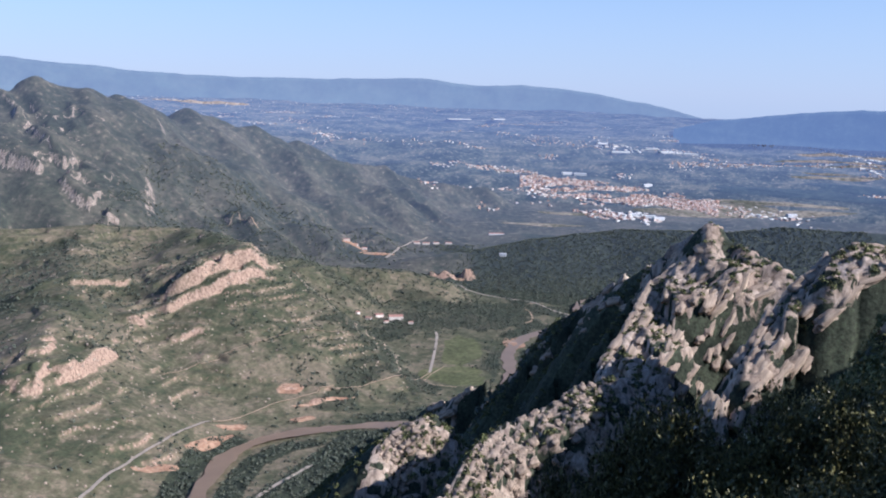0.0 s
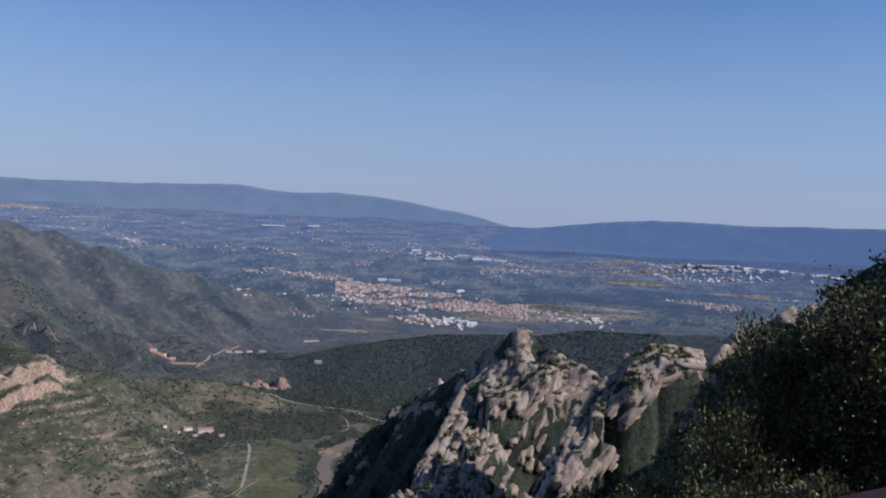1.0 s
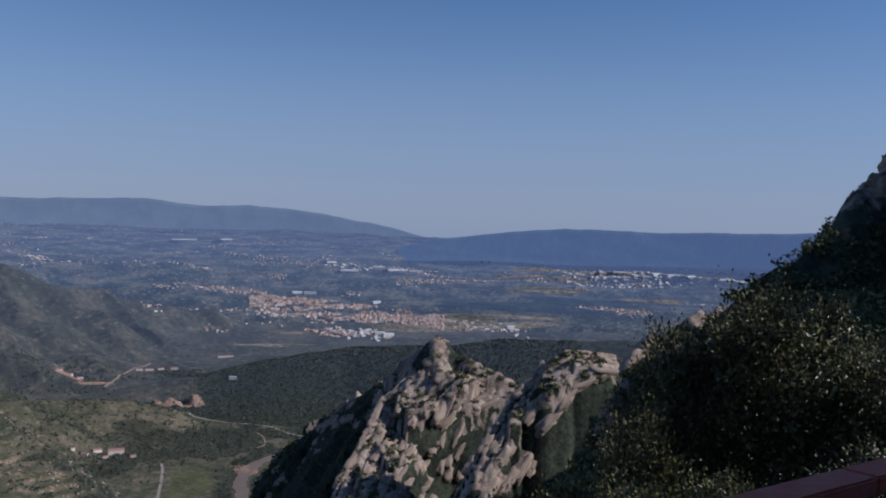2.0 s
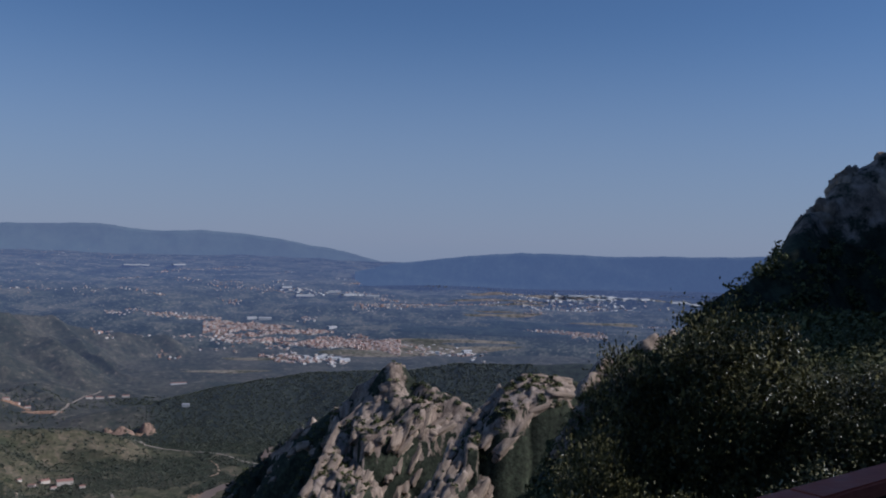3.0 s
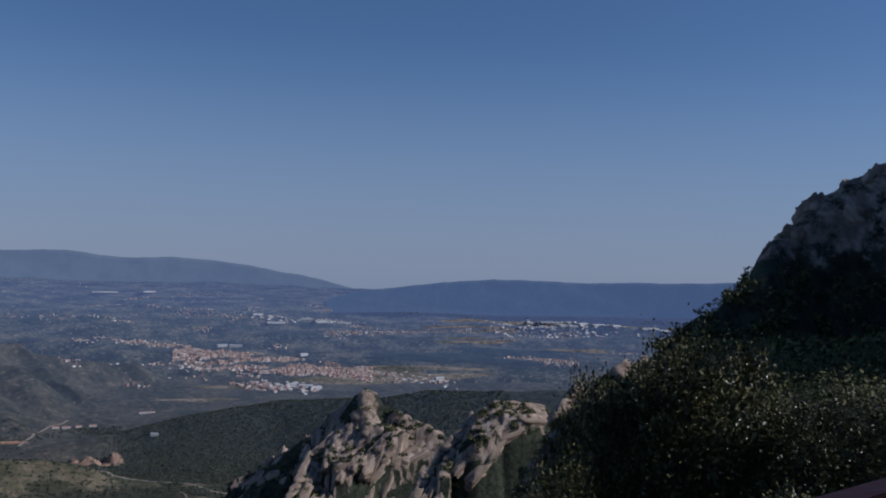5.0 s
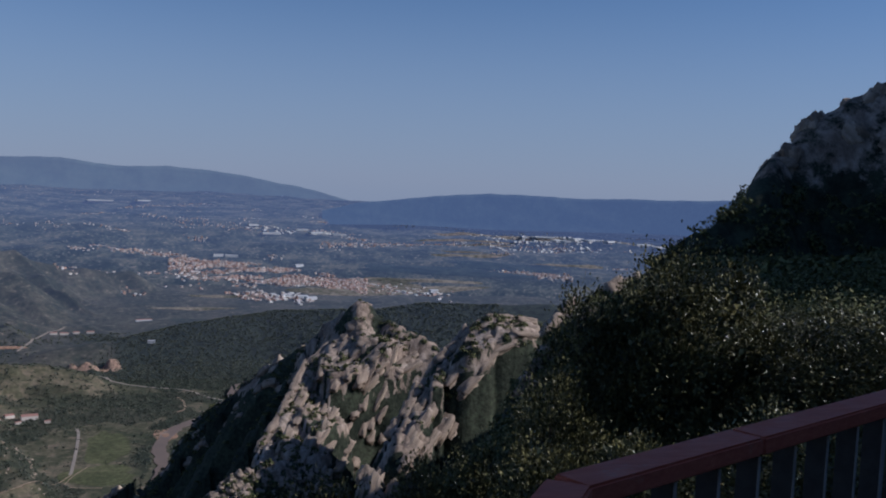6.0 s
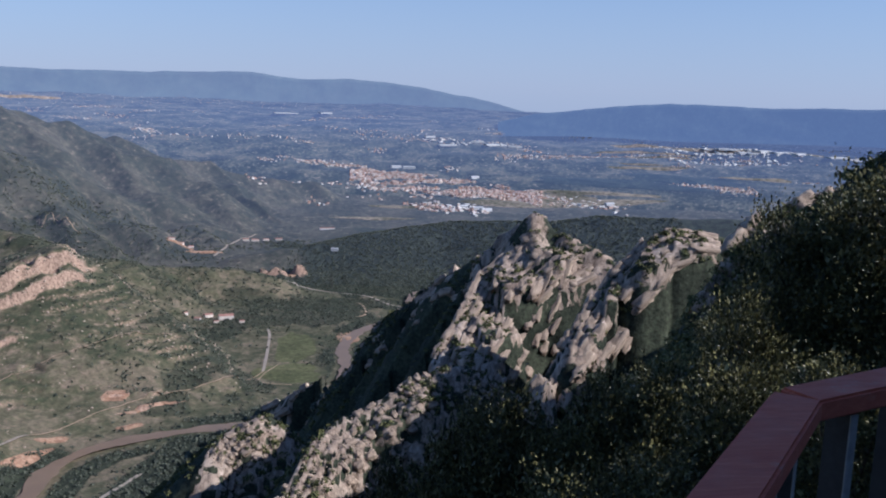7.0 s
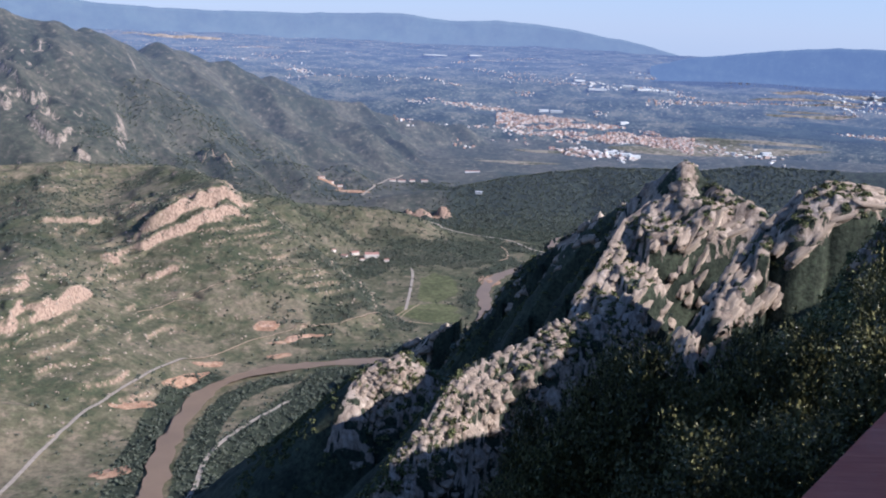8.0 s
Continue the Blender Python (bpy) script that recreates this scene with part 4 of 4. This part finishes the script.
for trail in ([(-400, 2120), (-330, 2150), (-290, 2180), (-262, 2230)], [(-330, 1985), (-300, 2060), (-270, 2100), (-225, 2115)], [(-480, 1560), (-400, 1640), (-330, 1700), (-250, 1760), (-180, 1790)], [(35, 1700), (-22, 1720), (-18, 1760), (10, 1820)], [(-690, 2950), (-670, 3000), (-640, 2960), (-560, 2900)]):
    strip("track", trail, 2.4, M_TRACK, "narrow pale footpath over the scrubby slope", "track", up=0.8, ragged=0.8)
M_FIELD = land("field_grass", (0.085, 0.092, 0.042), (0.120, 0.122, 0.058), (0.15, 0.142, 0.070), (0.24, 0.18, 0.11), (0.3, 0.25, 0.2), patch=0.012, bare=(0.9, 1.0), slope=(-2, -1))
M_EARTH = land("red_earth", (0.30, 0.17, 0.11), (0.38, 0.23, 0.15), (0.44, 0.29, 0.20), (0.42, 0.27, 0.19), (0.46, 0.31, 0.23), patch=0.02)
M_TAN = land("dry_ground", (0.10, 0.10, 0.075), (0.19, 0.17, 0.14), (0.31, 0.265, 0.215), (0.36, 0.28, 0.215), (0.44, 0.36, 0.30), patch=0.008, fine=0.04)
for n, (ex, ey, erx, ery) in enumerate(((1180, 4480, 330, 150), (1640, 4560, 330, 120), (1350, 4750, 260, 200), (3000, 7700, 520, 160), (2750, 6650, 380, 90), (3900, 9300, 500, 150), (3300, 6100, 260, 120), (-4500, 17900, 900, 500), (-5800, 18500, 600, 350), (600, 4300, 160, 60), (420, 3900, 150, 50))):
    patch_of("dry_ground", ex, ey, erx, ery, M_TAN, "pale dry ground and fields round the town", "fields", up=5.0, seed=n + 30)
for ex, ey, erx, ery in ((4550, 8450, 900, 420), (3300, 8150, 500, 120), (2900, 6900, 330, 60), (1750, 4900, 330, 110)):
    patch_of("dry_ground", ex, ey, erx, ery, M_TAN, "pale built-up ground and fallow fields on the plain", "fields", turn=-25, up=6.0, seed=ex % 17)
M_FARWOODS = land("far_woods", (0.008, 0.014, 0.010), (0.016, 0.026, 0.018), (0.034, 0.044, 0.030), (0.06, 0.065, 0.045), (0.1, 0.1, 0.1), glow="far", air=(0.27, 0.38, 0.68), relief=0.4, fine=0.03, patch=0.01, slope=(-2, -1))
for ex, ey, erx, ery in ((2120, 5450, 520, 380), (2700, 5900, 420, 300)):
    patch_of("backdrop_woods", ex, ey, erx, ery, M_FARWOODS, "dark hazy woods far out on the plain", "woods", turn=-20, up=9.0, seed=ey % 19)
patch_of("field", 35, 1765, 66, 58, M_FIELD, "mown green field by the river", "field", seed=1)
patch_of("field", 45, 1955, 44, 105, M_FIELD, "narrow pasture beside the valley road", "field", seed=2)
for n, (ex, ey, erx, ery, et) in enumerate(((-262, 1585, 22, 14, 20), (-352, 1362, 10, 48, -32), (-398, 1258, 30, 10, 25), (-330, 1440, 9, 30, -50), (-225, 1500, 8, 24, -60), (-372, 1075, 26, 13, 35), (-205, 1560, 60, 5, 30), (165, 2010, 22, 50, 0), (10, 2690, 55, 26, 10), (70, 2700, 26, 18, 0), (-215, 3080, 62, 26, 15), (-300, 3130, 42, 24, 0), (-20, 2640, 34, 14, 20))):
    patch_of("bare_earth", ex, ey, erx, ery, M_EARTH, "bare reddish earth on an eroded bank", "earth bank", et, up=1.4 if ey < 2600 else 4.0, seed=n + 5)


# ---- buildings ----
def wall_paint(name, tints):
    m, nt, b = nodes_of(name, 0.85)
    geo = nt.nodes.new("ShaderNodeNewGeometry")
    r = ramp(nt, geo.outputs["Random Per Island"], [(i / len(tints), c) for i, c in enumerate(tints)])
    for nd in nt.nodes:
        if nd.type == "VALTORGB":
            nd.color_ramp.interpolation = "CONSTANT"
    nt.links.new(mix(nt, 0.25, r, ramp(nt, noise_fac(nt, 0.2), [(0.3, (0.6, 0.6, 0.6)), (0.7, (1.1, 1.1, 1.1))]), "MULTIPLY"), b.inputs["Base Color"])
    return m


M_WALLS = wall_paint("house_walls", [(0.74, 0.69, 0.63), (0.62, 0.52, 0.45), (0.80, 0.77, 0.73), (0.50, 0.34, 0.27), (0.70, 0.62, 0.54), (0.52, 0.38, 0.32), (0.30, 0.25, 0.22)])
M_ROOFS = wall_paint("house_roofs", [(0.46, 0.25, 0.19), (0.52, 0.32, 0.25), (0.38, 0.21, 0.165), (0.56, 0.38, 0.31), (0.60, 0.56, 0.52)])
M_WHITE = wall_paint("white_sheds", [(0.70, 0.69, 0.67), (0.56, 0.56, 0.56), (0.64, 0.61, 0.57)])


def house_arrays(w, d, h, gable):
    """Walls and roof of a house as arrays, standing at the origin."""
    x, y = w / 2, d / 2
    walls_v = [(-x, -y, -3), (x, -y, -3), (x, y, -3), (-x, y, -3), (-x, -y, h), (x, -y, h), (x, y, h), (-x, y, h)]
    walls_f = [(0, 1, 5, 4), (1, 2, 6, 5), (2, 3, 7, 6), (3, 0, 4, 7)]
    o = 0.4
    roof_v = [(-x - o, -y - o, h), (x + o, -y - o, h), (x + o, y + o, h), (-x - o, y + o, h), (-x - o, 0, h + gable), (x + o, 0, h + gable)]
    roof_f = [(0, 1, 5, 4), (2, 3, 4, 5), (0, 4, 3, 0), (1, 2, 5, 1)]
    return np.array(walls_v, float), walls_f, np.array(roof_v, float), [f if len(set(f)) == 4 else f[:3] for f in roof_f]


def place_matrix(x, y, turn, up=0.0):
    p, k = at(x, y, up)
    return Matrix.Translation(p) @ pose(0, 0, 0, 0, 0, turn) @ Matrix.Diagonal((k, k, k, 1))


def mass_of_houses(name, spots, label, category, scale=1.0, seed=0, wall=M_WALLS, roof=M_ROOFS, low=1.0):
    """Hundreds of small far houses as one object; spots: arrays of x, y."""
    rng = np.random.default_rng(seed)
    wv, wf, rv, rf, nw, nr = [], [], [], [], 0, 0
    X, Y = spots
    base = on_land(X, Y)
    for n in range(len(X)):
        k = np.hypot(base[n, 0], base[n, 1]) / np.hypot(X[n], Y[n])
        w, d, h = rng.uniform(7, 19) * scale, rng.uniform(7, 12) * scale, rng.choice([4, 5.5, 7, 10, 14], p=[0.28, 0.3, 0.24, 0.12, 0.06]) * scale * low
        a, fa, b, fb = house_arrays(w, d, h, rng.uniform(0.5, 1.6) * scale)
        t = rng.choice([0.35, 0.35 + math.pi / 2]) + rng.normal() * 0.2
        R = np.array([[math.cos(t), math.sin(t), 0], [-math.sin(t), math.cos(t), 0], [0, 0, 1]])
        wv.append((a @ R) * k + base[n])
        wf += [tuple(i + nw for i in f) for f in fa]
        rv.append((b @ R) * k + base[n])
        rf += [tuple(i + nr for i in f) for f in fb]
        nw, nr = nw + len(a), nr + len(b)
    me = bpy.data.meshes.new(name)
    verts = np.concatenate(wv + rv)
    faces = wf + [tuple(i + nw for i in f) for f in rf]
    me.from_pydata(verts.tolist(), [], faces)
    me.materials.append(wall)
    me.materials.append(roof)
    me.polygons.foreach_set("material_index", [0] * len(wf) + [1] * len(rf))
    return tagged(new(name, me), label, category, kind="stuff")


def polar_patch(rng, count, az0, d0, az1, d1, spread_az, spread_d):
    """Spots strewn along a line from one azimuth and distance to another."""
    t = rng.uniform(0, 1, count)
    az = np.radians(az0 + (az1 - az0) * t + rng.normal(size=count) * spread_az)
    d = d0 + (d1 - d0) * t + rng.normal(size=count) * spread_d
    return d * np.sin(az), d * np.cos(az)


rng = np.random.default_rng(31)
def band(count, az0, az1, lo0, lo1, hi0, hi1):
    """Spots spread evenly over a piece of the plain between two azimuths and a near and a far edge."""
    t, f = rng.uniform(0, 1, count), rng.uniform(0, 1, count)
    az = np.radians(az0 + (az1 - az0) * t)
    lo, hi = lo0 + (lo1 - lo0) * t, hi0 + (hi1 - hi0) * t
    d = lo + (hi - lo) * f + 90 * np.sin(17 * t) * np.sin(3.1 * f + 9 * t)
    x, y = d * np.sin(az), d * np.cos(az)
    keep = (fbm(x, y, 240, 2, 66) > -0.10) & (np.sin(x / 21 + y / 60) > -0.75)
    return x[keep], y[keep]


town = [band(*q) for q in (
    (9500, 7.2, 16.4, 5050, 4600, 6150, 5200), (1200, 4.6, 7.6, 5350, 5150, 6300, 6100), (260, 1.4, 5.6, 6450, 6350, 6950, 6450), (620, 7.9, 12.2, 4400, 4000, 4720, 4250),
    (160, 16, 20, 4700, 4650, 5050, 4800), (170, 4.4, 8.6, 4950, 4800, 5250, 5050))]
mass_of_houses("town_houses", (np.concatenate([a for a, _ in town]), np.concatenate([b for _, b in town])), "dense town of cream and terracotta houses on the plain", "houses", scale=0.85, seed=5)
hamlets = [(1, (az, d, az + rng.uniform(-1.5, 1.5), d + rng.uniform(-300, 300), 0.35, 70)) for az, d in zip(rng.uniform(-22, 36, 70), rng.uniform(6400, 15000, 70))]
hamlets = [(int(rng.integers(8, 34)), q) for _, q in hamlets] + [(int(rng.integers(5, 14)), (az, d, az + 1, d, 0.4, 40)) for az, d in zip(rng.uniform(-3, 9, 14), rng.uniform(4300, 5600, 14))]
vill = [polar_patch(rng, n, *q) for n, q in hamlets] + [polar_patch(rng, n, *q) for n, q in (
    (60, (-5, 9600, -1, 8600, 1.2, 350)), (40, (-8, 8800, -5, 8400, 0.8, 200)), (130, (4.5, 10400, 10, 9000, 0.9, 350)), (50, (12, 9300, 15, 9300, 0.8, 250)),
    (160, (24, 10200, 31, 9300, 1.6, 500)), (90, (18, 8100, 23, 8500, 0.9, 110)), (190, (25.3, 6230, 28.6, 5500, 0.5, 90)), (230, (14, 7440, 21.8, 8250, 0.5, 110)), (120, (23.5, 8600, 29, 8300, 1.0, 260)), (120, (-20, 20000, -10, 17500, 1.6, 1500)), (110, (-10, 20000, 3, 18500, 1.5, 1300)), (60, (14, 16500, 19, 16500, 1.2, 600)))]
mass_of_houses("village_houses", (np.concatenate([a for a, _ in vill]), np.concatenate([b for _, b in vill])), "scattered pale villages far out on the plain", "houses", scale=0.85, seed=6)


sheds = [band(150, 23.2, 30.5, 7700, 8300, 10300, 9900)] + [polar_patch(rng, n, *q) for n, q in ((60, (25.5, 9900, 30.5, 9500, 1.0, 330)), (30, (32, 9500, 35, 9300, 0.7, 120)), (30, (9, 9400, 14.5, 9000, 0.6, 150)), (50, (26, 9000, 30, 8800, 0.8, 120)))]
mass_of_houses("industrial_sheds", (np.concatenate([a for a, _ in sheds]), np.concatenate([b for _, b in sheds])), "white sheds and flat roofs of far industrial estates", "sheds", scale=2.6, seed=7, wall=M_WHITE, roof=M_WHITE, low=0.35)
yards = [polar_patch(rng, n, *q) for n, q in ((60, (10, 4420, 13, 4220, 0.5, 60)), (30, (17, 4800, 21.5, 4600, 0.6, 80)), (40, (13, 5200, 20, 4850, 0.5, 60)))]
mass_of_houses("workshops", (np.concatenate([a for a, _ in yards]), np.concatenate([b for _, b in yards])), "pale workshops and flat roofs at the edge of the town", "sheds", scale=1.4, seed=8, wall=M_WALLS, roof=M_WHITE, low=0.6)


def building(kind, x, y, turn, w, d, h, gable, wall, roof, label, group=""):
    thing = tagged(new(kind), label, kind.replace("_", " "), group)
    a, fa, b, fb = house_arrays(w, d, h, gable)
    for name, v, f, mat in (("wall", a, fa, wall), ("roof", b, fb, roof)):
        me = bpy.data.meshes.new(name)
        me.from_pydata(v.tolist(), [], f)
        me.materials.append(mat)
        new(name, me).parent = thing
    thing.matrix_basis = place_matrix(x, y, turn)
    return thing


for n, (az, d, w, dep) in enumerate(((27, 9700, 170, 90), (28.2, 9500, 220, 100), (29, 9800, 150, 90), (26, 9900, 130, 80), (30, 9700, 200, 110), (28.7, 9100, 160, 80), (27.4, 9200, 120, 80), (31, 9300, 150, 70), (33, 9400, 190, 80), (34, 9300, 130, 70), (25, 10200, 120, 70), (29.5, 10300, 210, 110), (8.2, 6500, 85, 32), (7.4, 6500, 70, 30), (12.2, 5950, 62, 28), (10.5, 8700, 170, 60), (13.2, 9100, 160, 60), (12.3, 9400, 120, 50), (9.4, 9700, 110, 50), (14.6, 8900, 130, 50), (0.7, 15300, 380, 120), (3.2, 15500, 300, 90), (12.5, 4320, 50, 25), (13.0, 4280, 54, 26), (11.6, 4350, 40, 20), (20.5, 4800, 50, 22))):
    x, y = d * math.sin(radians(az)), d * math.cos(radians(az))
    building("warehouse", x, y, 17 * n % 40 - 10, w, dep, 12, 3, M_WHITE, M_WHITE, "long low white industrial hall on the plain", "industrial halls")
building("farmhouse", -108, 2185, 12, 34, 16, 9, 4, M_WALLS, M_ROOFS, "stone farmhouse with terracotta roof above the valley road")
building("farmhouse", -150, 2205, 30, 20, 12, 6, 3, M_WALLS, M_ROOFS, "small outbuilding with tiled roof near the farmhouse")
for fx, fy, fw, ft in ((-128, 2150, 12, 20), (-172, 2170, 14, -15), (-200, 2190, 10, 40), (-70, 2150, 12, 5), (-330, 3150, 20, 10), (-300, 3160, 16, -20), (-270, 3165, 18, 15), (-95, 3325, 22, 8), (-62, 3335, 26, 4), (-25, 3345, 20, 12), (20, 3352, 24, 0)):
    building("farmhouse", fx, fy, ft, fw, fw * 0.7, 5, 2, M_WALLS, M_ROOFS, "small pale house with tiled roof on the valley floor", "valley houses")
building("villa", 190, 2905, -8, 22, 12, 6, 1.5, M_WHITE, M_WHITE, "white house standing among woods")
building("long_barn", 205, 3580, 10, 58, 11, 4.5, 2, M_WHITE, M_ROOFS, "long pale shed in the valley")


# ---- pylon ----
def pylon(x, y):
    thing = tagged(new("pylon"), "slim grey lattice power pylon in the valley", "pylon")
    bm = bmesh.new()
    for sx, sy in ((-1, -1), (1, -1), (1, 1), (-1, 1)):
        tube(bm, (3.2 * sx, 3.2 * sy, -2), (0.5 * sx, 0.5 * sy, 42), 0.4, 0.25, 4)
    for h in (6, 14, 22, 30):
        w = 3.2 - 2.7 * h / 42
        for a, b in (((-w, -w), (w, w)), ((w, -w), (-w, w))):
            tube(bm, (*a, h), (*b, h + 7), 0.16, 0.16, 4)
    part("mast", bm, M_STEEL, thing)
    for h in (30, 36):
        bm = bmesh.new()
        tube(bm, (-7, 0, h), (7, 0, h), 0.25, 0.25, 4)
        part("cross_arm", bm, M_STEEL, thing)
    thing.matrix_basis = place_matrix(x, y, 35)


pylon(159, 2548)
